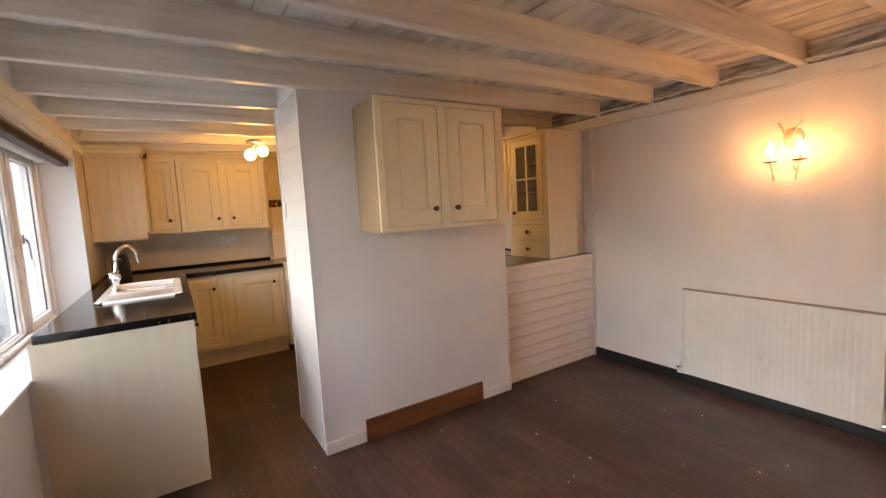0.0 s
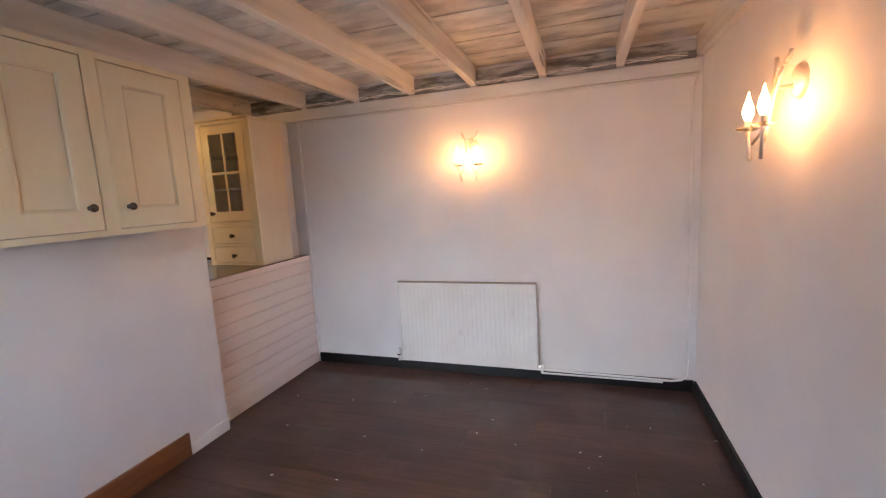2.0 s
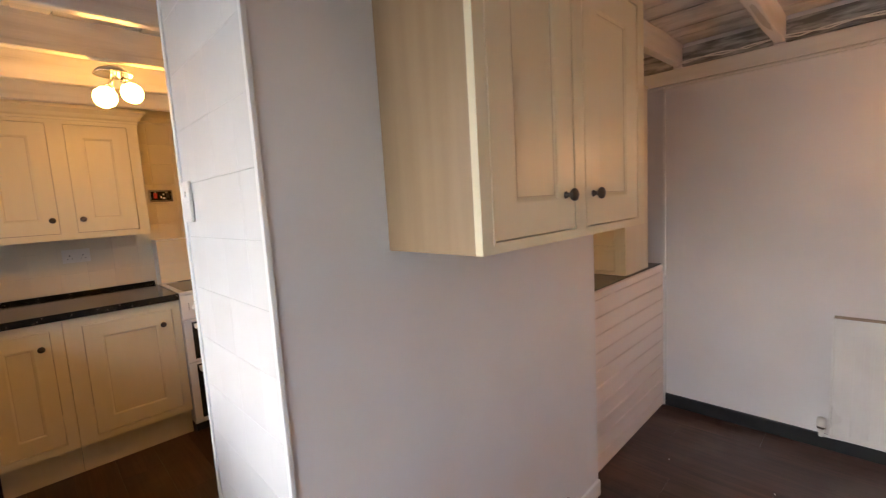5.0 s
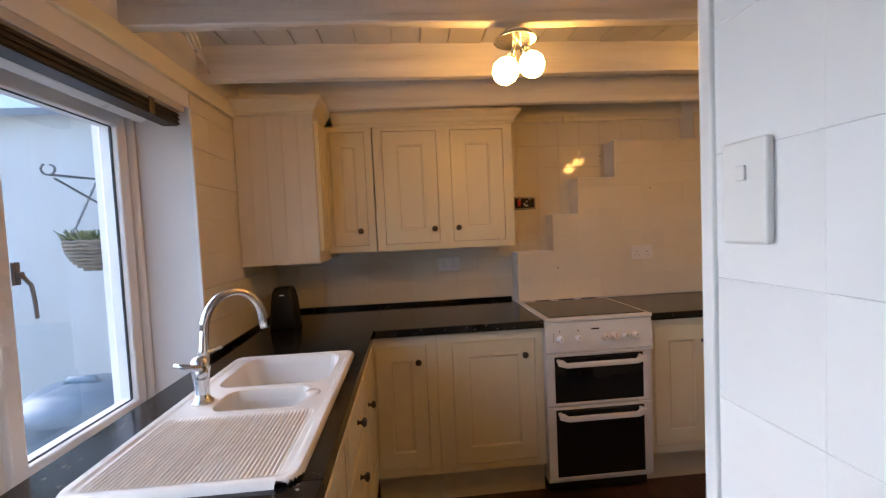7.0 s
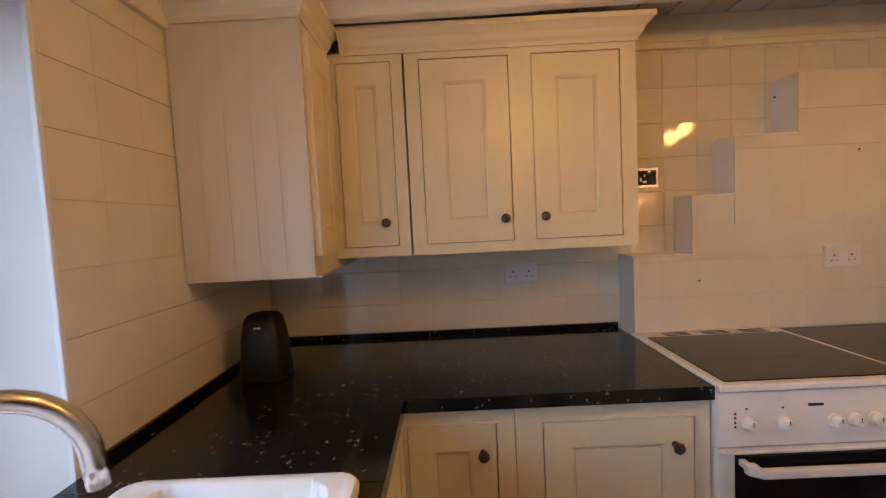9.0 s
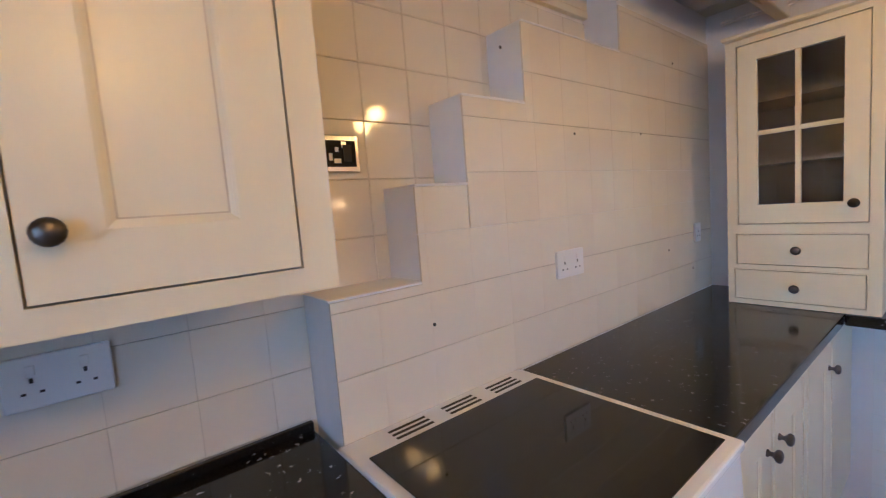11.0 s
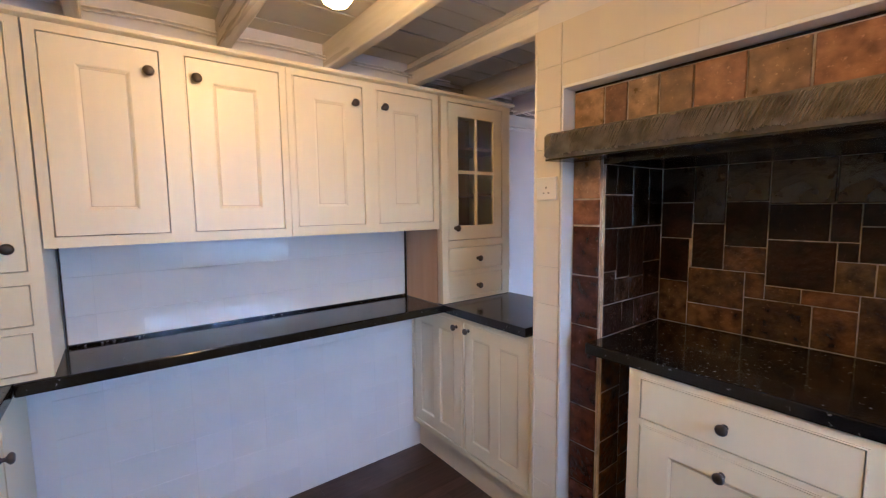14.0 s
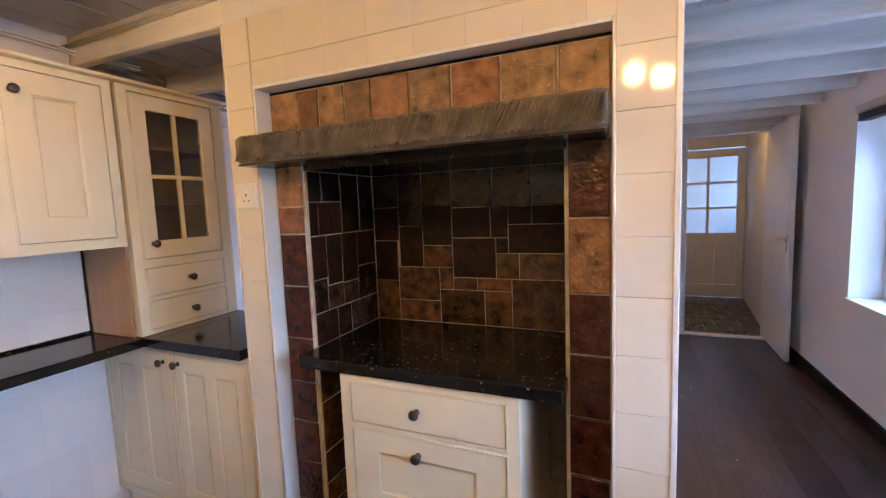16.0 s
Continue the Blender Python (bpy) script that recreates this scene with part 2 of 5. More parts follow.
M_PLASTER = mat("grey_painted_boards", rgb(0.50, 0.49, 0.46), rgb(0.60, 0.585, 0.555), 0.5, scale=2.2, stretch=(2, 0.6, 1), fine=30, bump=0.15)
M_FROST = glass("reeded_glass", (0.80, 0.77, 0.76, 1), 0.35)


def granite():
    m = mat("black_speckled_worktop", rgb(0.004, 0.004, 0.004), rgb(0.009, 0.008, 0.008), 0.12, scale=4, fine=90, bump=0.02, rvar=0.05)
    nt = m.node_tree
    p = nt.nodes["Principled BSDF"]
    ramp = [n for n in nt.nodes if n.type == "VALTORGB"][0]
    mp = [n for n in nt.nodes if n.type == "MAPPING"][0]
    vo = nt.nodes.new("ShaderNodeTexVoronoi")
    vo.inputs["Scale"].default_value = 54
    nz = nt.nodes.new("ShaderNodeTexNoise")
    nz.inputs["Scale"].default_value = 9
    warp = nt.nodes.new("ShaderNodeTexNoise")
    warp.inputs["Scale"].default_value = 160
    nt.links.new(mp.outputs[0], warp.inputs["Vector"])
    jag = nt.nodes.new("ShaderNodeVectorMath")
    jag.operation = "MULTIPLY_ADD"
    jag.inputs[1].default_value = (0.022, 0.022, 0.022)
    nt.links.new(warp.outputs["Color"], jag.inputs[0])
    nt.links.new(mp.outputs[0], jag.inputs[2])
    nt.links.new(jag.outputs[0], vo.inputs["Vector"])
    nt.links.new(mp.outputs[0], nz.inputs["Vector"])
    lt = nt.nodes.new("ShaderNodeMath")
    lt.operation = "LESS_THAN"
    lt.inputs[1].default_value = 0.18
    nt.links.new(vo.outputs["Distance"], lt.inputs[0])
    sep = nt.nodes.new("ShaderNodeSeparateColor")
    nt.links.new(vo.outputs["Color"], sep.inputs[0])
    gt = nt.nodes.new("ShaderNodeMath")
    gt.operation = "GREATER_THAN"
    gt.inputs[1].default_value = 0.58
    nt.links.new(sep.outputs[0], gt.inputs[0])
    ml = nt.nodes.new("ShaderNodeMath")
    ml.operation = "MULTIPLY"
    nt.links.new(lt.outputs[0], ml.inputs[0])
    nt.links.new(gt.outputs[0], ml.inputs[1])
    mx = nt.nodes.new("ShaderNodeMix")
    mx.data_type = "RGBA"
    mx.inputs["B"].default_value = rgb(0.28, 0.255, 0.21)
    nt.links.new(ml.outputs[0], mx.inputs["Factor"])
    nt.links.new(ramp.outputs[0], mx.inputs["A"])
    nt.links.new(mx.outputs["Result"], p.inputs["Base Color"])
    return m


M_GRANITE = granite()


def slate(name, dark, light, value, gloss):
    """Handmade glazed stone tile: each piece its own tone between rust, ochre and slate."""
    m = mat(name, dark, light, gloss, scale=24, fine=55, bump=0.8, pieces=value, sharp=(0.28, 0.74), height=0.006, rvar=0.14)
    nt = m.node_tree
    hsv = [n for n in nt.nodes if n.type == "HUE_SAT"][0]
    info = [n for n in nt.nodes if n.type == "OBJECT_INFO"][0]
    ramp = nt.nodes.new("ShaderNodeValToRGB")
    e = ramp.color_ramp.elements
    e[0].color, e[1].color = (1.15, 0.85, 0.75, 1), (0.92, 0.95, 0.78, 1)
    for pos, col in ((0.25, (1.05, 0.92, 0.75, 1)), (0.5, (0.95, 0.80, 0.75, 1)), (0.75, (1.15, 1.0, 0.75, 1))):
        k = e.new(pos)
        k.color = col
    mul = nt.nodes.new("ShaderNodeMath")
    mul.operation = "MULTIPLY"
    mul.inputs[1].default_value = 7.31
    fr = nt.nodes.new("ShaderNodeMath")
    fr.operation = "FRACT"
    nt.links.new(info.outputs["Random"], mul.inputs[0])
    nt.links.new(mul.outputs[0], fr.inputs[0])
    nt.links.new(fr.outputs[0], ramp.inputs[0])
    mx = nt.nodes.new("ShaderNodeMix")
    mx.data_type, mx.blend_type = "RGBA", "MULTIPLY"
    mx.inputs["Factor"].default_value = 1
    nt.links.new(hsv.outputs[0], mx.inputs["A"])
    nt.links.new(ramp.outputs[0], mx.inputs["B"])
    speck = nt.nodes.new("ShaderNodeTexNoise")
    speck.inputs["Scale"].default_value, speck.inputs["Detail"].default_value, speck.inputs["Roughness"].default_value = 75, 6, 0.7
    nt.links.new([n for n in nt.nodes if n.type == "VECT_MATH"][0].outputs[0], speck.inputs["Vector"])
    lime = nt.nodes.new("ShaderNodeMapRange")
    for k, v in (("From Min", 0.60), ("From Max", 0.68), ("To Min", 0.0), ("To Max", 0.55)):
        lime.inputs[k].default_value = v
    nt.links.new(speck.outputs["Fac"], lime.inputs["Value"])
    worn = nt.nodes.new("ShaderNodeMix")
    worn.data_type = "RGBA"
    worn.inputs["B"].default_value = tuple(min(1, c * 2.2 + 0.02) for c in light[:3]) + (1,)
    nt.links.new(lime.outputs[0], worn.inputs["Factor"])
    nt.links.new(mx.outputs["Result"], worn.inputs["A"])
    nt.links.new(worn.outputs["Result"], nt.nodes["Principled BSDF"].inputs["Base Color"])
    return m


M_RUST = slate("rust_stone_tile", rgb(0.085, 0.036, 0.012), rgb(0.27, 0.142, 0.052), 0.2, 0.38)
M_OCHRE = slate("ochre_stone_tile", rgb(0.085, 0.058, 0.022), rgb(0.36, 0.235, 0.095), 0.2, 0.32)
M_BROWN = slate("dark_brown_stone_tile", rgb(0.016, 0.007, 0.0055), rgb(0.095, 0.036, 0.024), 0.25, 0.22)
M_UMBER = slate("umber_glazed_stone_tile", rgb(0.013, 0.007, 0.004), rgb(0.16, 0.090, 0.032), 0.4, 0.2)
M_UMBER_DEEP = slate("near_black_glazed_stone_tile", rgb(0.004, 0.003, 0.0025), rgb(0.030, 0.014, 0.008), 0.4, 0.36)
M_UMBER_DEEP.node_tree.nodes["Principled BSDF"].inputs["Specular IOR Level"].default_value = 0.22
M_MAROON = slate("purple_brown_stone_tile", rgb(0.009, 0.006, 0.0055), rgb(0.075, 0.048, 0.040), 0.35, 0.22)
M_HALL = slate("hall_slate", rgb(0.035, 0.035, 0.035), rgb(0.12, 0.11, 0.10), 0.25, 0.3)

# ---- building helpers ----


def part(name, bm, material, parent=None, label="", smooth=False, bevel=0.0, segments=2):
    me = bpy.data.meshes.new(name)
    bmesh.ops.recalc_face_normals(bm, faces=bm.faces)
    bm.to_mesh(me)
    bm.free()
    me.materials.append(material)
    if smooth:
        for f in me.polygons:
            f.use_smooth = True
    ob = new(name, me)
    ob.parent = parent
    if label:
        tagged(ob, label)
    if bevel:
        mod = ob.modifiers.new("bevel", "BEVEL")
        mod.width, mod.segments, mod.limit_method = bevel, segments, "ANGLE"
    return ob


def thing(name, label, category, at=(0, 0, 0), rz=0.0, group=""):
    e = new(name)
    e.empty_display_size = 0.1
    e.matrix_world = pose(*at, 0, 0, rz)
    return tagged(e, label, category, group)


def structure(ob, label=""):
    return tagged(ob, label, kind="structure")


def box(bm, x0, x1, y0, y1, z0, z1):
    v = [bm.verts.new(p) for p in ((x0, y0, z0), (x1, y0, z0), (x1, y1, z0), (x0, y1, z0), (x0, y0, z1), (x1, y0, z1), (x1, y1, z1), (x0, y1, z1))]
    for q in ((0, 3, 2, 1), (4, 5, 6, 7), (0, 1, 5, 4), (1, 2, 6, 5), (2, 3, 7, 6), (3, 0, 4, 7)):
        bm.faces.new([v[i] for i in q])
    return bm


def boxes(*rows):
    bm = bmesh.new()
    for r in rows:
        box(bm, *r)
    return bm


def prism(points, z0, z1, axis="z"):
    """A flat outline (a, b) pushed from z0 to z1 along an axis."""
    bm = bmesh.new()
    put = {"z": lambda a, b, c: (a, b, c), "y": lambda a, b, c: (a, c, b), "x": lambda a, b, c: (c, a, b)}[axis]
    lo = [bm.verts.new(put(a, b, z0)) for a, b in points]
    hi = [bm.verts.new(put(a, b, z1)) for a, b in points]
    bm.faces.new(lo[::-1])
    bm.faces.new(hi)
    n = len(points)
    for i in range(n):
        bm.faces.new((lo[i], lo[(i + 1) % n], hi[(i + 1) % n], hi[i]))
    return bm


def lathe(profile, steps=20, at=(0, 0, 0), turn=None, bm=None, closed=True):
    """Profile (radius, height) turned round z, then turned and moved."""
    bm = bm or bmesh.new()
    m = Matrix.Translation(at) @ (turn or Matrix.Identity(4))
    rings = []
    for r, h in profile:
        rings.append([bm.verts.new(m @ Vector((r * math.cos(2 * math.pi * k / steps), r * math.sin(2 * math.pi * k / steps), h))) for k in range(steps)])
    for a, b in zip(rings, rings[1:]):
        for k in range(steps):
            bm.faces.new((a[k], a[(k + 1) % steps], b[(k + 1) % steps], b[k]))
    if closed:
        bm.faces.new(rings[0][::-1])
        bm.faces.new(rings[-1])
    return bm


def tube(points, radius, steps=10, bm=None, radii=None):
    """A round rod through points, of one radius or one a point."""
    bm = bm or bmesh.new()
    pts = [Vector(p) for p in points]
    rings = []
    up = Vector((0, 0, 1))
    side = None
    for i, p in enumerate(pts):
        d = (pts[min(i + 1, len(pts) - 1)] - pts[max(i - 1, 0)]).normalized()
        ref = side if side is not None else (d.cross(up) if abs(d.dot(up)) < 0.95 else d.cross(Vector((1, 0, 0))))
        a = (ref - d * ref.dot(d)).normalized()
        side = a
        b = d.cross(a)
        r = radii[i] if radii else radius
        rings.append([bm.verts.new(p + (a * math.cos(2 * math.pi * k / steps) + b * math.sin(2 * math.pi * k / steps)) * r) for k in range(steps)])
    for a, b in zip(rings, rings[1:]):
        for k in range(steps):
            bm.faces.new((a[k], a[(k + 1) % steps], b[(k + 1) % steps], b[k]))
    bm.faces.new(rings[0][::-1])
    bm.faces.new(rings[-1])
    return bm


def arc(centre, radius, a0, a1, n, plane="xz"):
    out = []
    for i in range(n + 1):
        a = radians(a0 + (a1 - a0) * i / n)
        u, w = radius * math.cos(a), radius * math.sin(a)
        c = Vector(centre)
        out.append(tuple(c + (Vector((u, 0, w)) if plane == "xz" else Vector((0, u, w)) if plane == "yz" else Vector((u, w, 0)))))
    return out


def sweep(profile, path, name, material, parent):
    """Moulding: profile (out, up) along a level path of (x, y, z), mitred; outward is to the right of the way."""
    bm = bmesh.new()
    pts = [Vector(p) for p in path]
    rings = []
    for i, p in enumerate(pts):
        d0 = (pts[i] - pts[i - 1]).normalized() if i else (pts[1] - pts[0]).normalized()
        d1 = (pts[i + 1] - pts[i]).normalized() if i + 1 < len(pts) else d0
        n0, n1 = Vector((d0.y, -d0.x, 0)), Vector((d1.y, -d1.x, 0))
        n = (n0 + n1).normalized()
        n = n / max(0.3, n.dot(n0))
        rings.append([bm.verts.new(p + n * o + Vector((0, 0, u))) for o, u in profile])
    k = len(profile)
    for a, b in zip(rings, rings[1:]):
        for j in range(k):
            bm.faces.new((a[j], a[(j + 1) % k], b[(j + 1) % k], b[j]))
    bm.faces.new(rings[0])
    bm.faces.new(rings[-1][::-1])
    return part(name, bm, material, parent)


PIECES = {}


def piece(name, w, h, t, material, edge=0.0012, side=None):
    """A shared mesh: a slab w wide and h high, its front face at y = -t, with eased front edges."""
    key = (name, round(w, 3), round(h, 3), round(t, 4), edge, material.name)
    if key not in PIECES:
        bm = bmesh.new()
        ring = [[bm.verts.new((sx * (w / 2 - e * (side or edge) / edge), y, sz * (h / 2 - e))) for sx, sz in ((-1, -1), (1, -1), (1, 1), (-1, 1))] for y, e in ((0, 0), (-t + edge, 0), (-t, edge))]
        for a, b in zip(ring, ring[1:]):
            for k in range(4):
                bm.faces.new((a[k], a[(k + 1) % 4], b[(k + 1) % 4], b[k]))
        bm.faces.new(ring[-1])
        bmesh.ops.recalc_face_normals(bm, faces=bm.faces)
        me = bpy.data.meshes.new(name)
        bm.to_mesh(me)
        bm.free()
        me.materials.append(material)
        PIECES[key] = me
    return PIECES[key]


def lay(name, parent, me, m):
    ob = new(name, me)
    ob.parent = parent
    ob.matrix_basis = m
    return ob


def tile_rect(parent, rz, ox, oy, u0, u1, z0, z1, su, sz, material, ustart=0.0, zstart=0.0, t=0.006, gap=0.0002, gap_z=0.0011, wobble=0.0001, name="tile", tilt=0.10, edge=0.0008, side=0.0002):
    """Tiles on a wall plane through (ox, oy): outward is -y turned by rz, u runs along +x turned by rz."""
    c, s = math.cos(radians(rz)), math.sin(radians(rz))
    i0, i1 = math.floor((u0 - ustart) / su), math.ceil((u1 - ustart) / su)
    j0, j1 = math.floor((z0 - zstart) / sz), math.ceil((z1 - zstart) / sz)
    for i in range(i0, i1):
        for j in range(j0, j1):
            a0, a1 = max(u0, ustart + i * su), min(u1, ustart + (i + 1) * su)
            b0, b1 = max(z0, zstart + j * sz), min(z1, zstart + (j + 1) * sz)
            if a1 - a0 < 0.012 or b1 - b0 < 0.012:
                continue
            me = piece(name, a1 - a0 - gap, b1 - b0 - gap_z, t, material, edge, side)
            u = (a0 + a1) / 2
            w = random.uniform(-wobble, wobble)
            lay(name, parent, me, pose(ox + c * u + s * -w, oy + s * u + c * w, (b0 + b1) / 2, random.uniform(-tilt, tilt), 0, rz + random.uniform(-tilt, tilt) * 0.6))


# ---- the large structure ----
X_WIN, X_WIN_D, X_DIN, X_KIT = -0.47, -0.50, 3.155, 2.98
Y_BACK, Y_SOUTH, Y_BREAST, Y_FIRE, Y_END, Y_PROUD = -0.19, -0.66, 2.535, 3.084, 5.306, 5.171
Z_CEIL, Z_BEAM = 2.165, 2.035

floor = structure(part("floor", boxes((-0.55, 3.3, -0.66, 5.5, -0.12, -0.005)), M_DARK), "dark brown wood-effect plank floor")
hall_floor = structure(part("hall_floor", boxes((-1.0, 0.8, -2.7, -0.66, -0.12, -0.006)), M_GROUT), "grey slate tiled hall floor")

bm = boxes((-0.83, X_WIN, 4.33, 5.5, -0.1, 2.3), (-0.83, X_WIN, 2.70, 4.33, -0.1, 0.70), (-0.83, X_WIN, 2.70, 4.33, 1.89, 2.3),
           (-0.83, X_WIN_D, 0.70, 2.70, -0.1, 0.70), (-0.83, X_WIN_D, 0.70, 2.70, 1.89, 2.3), (-0.83, X_WIN_D, -0.66, 0.70, -0.1, 2.3))
wall_west = structure(part("wall_west", bm, M_WALL), "white painted wall with a deep window reveal")
wall_east = structure(part("wall_east", boxes((X_DIN, 3.4, -0.5, 5.5, -0.1, 2.3)), M_WALL), "white painted plaster wall")
wall_east_kitchen = structure(part("wall_east_kitchen", boxes((X_KIT + 0.006, X_DIN, 2.70, 5.5, -0.1, 1.955), (X_KIT + 0.006, X_DIN, 3.07, 5.5, 1.955, 2.3)), M_WALL), "white tiled kitchen wall")
wall_sconce = structure(part("wall_sconce", boxes((0.8, X_DIN, -0.66, Y_BACK, -0.1, 2.3)), M_WALL), "white painted plaster wall")
bm = boxes((-0.83, -0.47, -0.78, -0.66, -0.1, 2.3), (0.30, 0.8, -0.78, -0.66, -0.1, 2.3), (-0.47, 0.30, -0.78, -0.66, 2.02, 2.3))
wall_south = structure(part("wall_south", bm, M_WALL), "white painted wall with a doorway")
bm = prism(((-0.47, -0.78), (-0.665, -2.6), (-0.95, -2.6), (-0.95, -0.78)), -0.1, 2.4)
hall_wall = structure(part("wall_hall_side", bm, M_WALL), "cream painted hall wall")
structure(part("wall_hall_far", boxes((-0.95, -0.66, -2.7, -2.6, -0.1, 2.4), (0.20, 0.5, -2.7, -2.6, -0.1, 2.4), (-0.66, 0.20, -2.7, -2.6, 2.03, 2.4)), M_WALL), "cream painted hall wall")
structure(part("wall_hall_inner", boxes((0.4, 0.5, -2.6, -0.78, -0.1, 2.4)), M_WALL), "cream painted hall wall")
structure(part("hall_ceiling", boxes((-0.95, 0.5, -2.7, -0.78, 2.2, 2.3)), M_WALL), "white hall ceiling")
wall_north = structure(part("wall_north", boxes((-0.83, 3.4, Y_END, 5.5, -0.1, 2.3)), M_GROUT), "cream tiled end wall")
steps = ((1.016, 0.0), (3.04, 0.0), (3.04, 2.30), (2.18, 2.30), (2.18, 1.88), (1.65, 1.88), (1.65, 1.655), (1.41, 1.655), (1.41, 1.435), (1.245, 1.435), (1.245, 1.21), (1.016, 1.21))
stair_wall = structure(part("wall_stepped", prism(steps, Y_PROUD, Y_END, "y"), M_WHITE), "cream tiled wall with stepped recesses like a stair")

# chimney breast with the fireplace through its kitchen side
bm = boxes((0.722, 2.07, Y_BREAST, 2.594, 0, 2.2), (0.722, 0.965, 2.594, 3.02, 0, 2.2), (1.83, 2.07, 2.594, 3.02, 0, 2.2), (0.965, 1.83, 2.594, 3.02, 1.555, 2.2),
           (0.722, 0.853, 3.02, Y_FIRE, 0, 2.2), (1.947, 2.07, 3.02, Y_FIRE, 0, 2.2), (0.853, 1.947, 3.02, Y_FIRE, 1.805, 2.2), (2.07, 2.10, Y_BREAST, 2.60, 0, 2.2))
breast = structure(part("chimney_breast", bm, M_WALL), "white plastered chimney breast, tiled on its kitchen side")
half_wall = structure(part("wall_half", boxes((2.10, X_DIN, 2.612, 2.66, 0, 0.862)), M_BUFF), "white horizontally boarded half wall")

# ceiling boards and beams
def board_ceiling(name, y0, y1, material, label):
    bm = boxes((-0.83, 3.4, -0.9 if y0 < 0 else y0, 5.5 if y1 > 5 else y1, Z_CEIL + 0.012, 2.3))
    x, k = -0.47, 0
    while x < 3.15:
        w = 0.125 + 0.02 * math.sin(k * 1.7)
        box(bm, x + 0.0035, min(x + w, 3.155), y0, y1, Z_CEIL + 0.002 * math.sin(k * 2.3), Z_CEIL + 0.012)
        x += w + 0.0035
        k += 1
    return structure(part(name, bm, material), label)


ceiling = board_ceiling("ceiling", -0.66, 2.56, M_BOARDS, "whitewashed board ceiling, patchy grey")
board_ceiling("ceiling_kitchen", 2.56, 5.3, M_PLASTER, "grey-white painted board ceiling")


def beam(y, w=0.046):
    """A sawn beam across the room, its faces slightly uneven."""
    bm = bmesh.new()
    xs = [-0.47 + i * 0.145 for i in range(26)]
    xs[-1] = 3.153
    rings = []
    ph = y * 3.1
    for i, x in enumerate(xs):
        s = 0.0022 * math.sin(i * 0.9 + ph) + 0.0015 * math.sin(i * 2.3 + ph * 2)
        z0 = Z_BEAM - 0.012 + 0.0065 * (x + 0.47) + 0.003 * math.sin(i * 0.5 + ph)
        e = 0.004
        rings.append([bm.verts.new(p) for p in ((x, y - w / 2 + s, Z_CEIL + 0.006), (x, y - w / 2 + s, z0 + e), (x, y - w / 2 + s + e, z0), (x, y + w / 2 + s - e, z0), (x, y + w / 2 + s, z0 + e), (x, y + w / 2 + s, Z_CEIL + 0.006))])
    for a, b in zip(rings, rings[1:]):
        for j in range(6):
            bm.faces.new((a[j], a[(j + 1) % 6], b[(j + 1) % 6], b[j]))
    bm.faces.new(rings[0])
    bm.faces.new(rings[-1][::-1])
    return structure(part("beam", bm, M_BEAM), "white painted sawn ceiling beam")


BEAMS = (-0.60, -0.175, 0.255, 0.715, 1.17, 1.62, 2.06, 2.52, 3.04, 3.52, 3.975, 4.445, 4.885)
for y in BEAMS:
    beam(y)

# trims
def trim(name, rows, material, label, bevel=0.002):
    return structure(part(name, boxes(*rows), material, bevel=bevel), label)


trim("wall_plate", [(X_DIN - 0.032, X_DIN, -0.17, 2.71, 1.955, 2.032)], M_RAIL, "white painted timber rail under the beams", 0.004)
trim("wall_plate_strip", [(X_DIN - 0.014, X_DIN, -0.17, 2.71, 1.940, 1.954)], M_RAIL, "white painted strip under the rail")
for y0, y1 in zip(BEAMS[1:8], BEAMS[2:9]):
    trim("noggin", [(X_DIN - 0.016, X_DIN - 0.002, y0 + 0.0245, y1 - 0.0245, 2.040, 2.142)], M_GREY_BOARD, "rough grey boards set back between the beam ends")
trim("wall_plate_west", [(X_WIN, X_WIN + 0.02, 2.72, 4.86, 1.955, 2.02)], M_CREAM, "cream board above the window", 0.003)
trim("end_board", [(1.03, 2.18, Y_END - 0.022, Y_END - 0.001, 2.035, 2.06), (-0.46, 2.97, Y_END - 0.02, Y_END - 0.001, 2.062, Z_CEIL)], M_CREAM, "cream board at the top of the tiled wall")
trim("baseboard", [(X_DIN - 0.016, X_DIN, -0.174, 2.596, 0.0, 0.075), (0.8, X_DIN - 0.016, Y_BACK, Y_BACK + 0.016, 0.0, 0.075),
                   (0.30, 0.8, -0.66, -0.644, 0.0, 0.075), (0.784, 0.8, -0.644, Y_BACK + 0.016, 0, 0.075), (X_WIN_D, X_WIN_D + 0.016, -0.64, 2.69, 0.0, 0.085)], M_BLACK, "black gloss skirting board")
trim("baseboard_white", [(0.716, 0.957, Y_BREAST - 0.012, Y_BREAST, 0, 0.07), (1.835, 2.10, Y_BREAST - 0.012, Y_BREAST, 0, 0.07)], M_WHITE, "white skirting board on the chimney breast")
trim("brown_board", [(0.959, 1.833, Y_BREAST - 0.014, Y_BREAST, 0.002, 0.132)], M_BOARD, "varnished brown board low on the chimney breast")
trim("corner_strip_a", [(0.710, 0.724, 3.072, Y_FIRE + 0.008, 0, 2.03)], M_WHITE, "white plastic tile edge strip")
trim("corner_strip_b", [(0.712, 0.724, Y_BREAST - 0.004, Y_BREAST + 0.01, 0, 2.03)], M_WHITE, "white plastic tile edge strip")
trim("corner_strip_c", [(2.068, 2.078, 3.072, Y_FIRE + 0.008, 0, 2.03)], M_TILE, "cream tile edge strip")
trim("niche_strip_a", [(0.846, 0.854, 3.022, Y_FIRE + 0.009, 0, 1.812)], M_WHITE, "white edge strip round the niche")
trim("niche_strip_b", [(1.946, 1.954, 3.022, Y_FIRE + 0.009, 0, 1.812)], M_WHITE, "white edge strip round the niche")
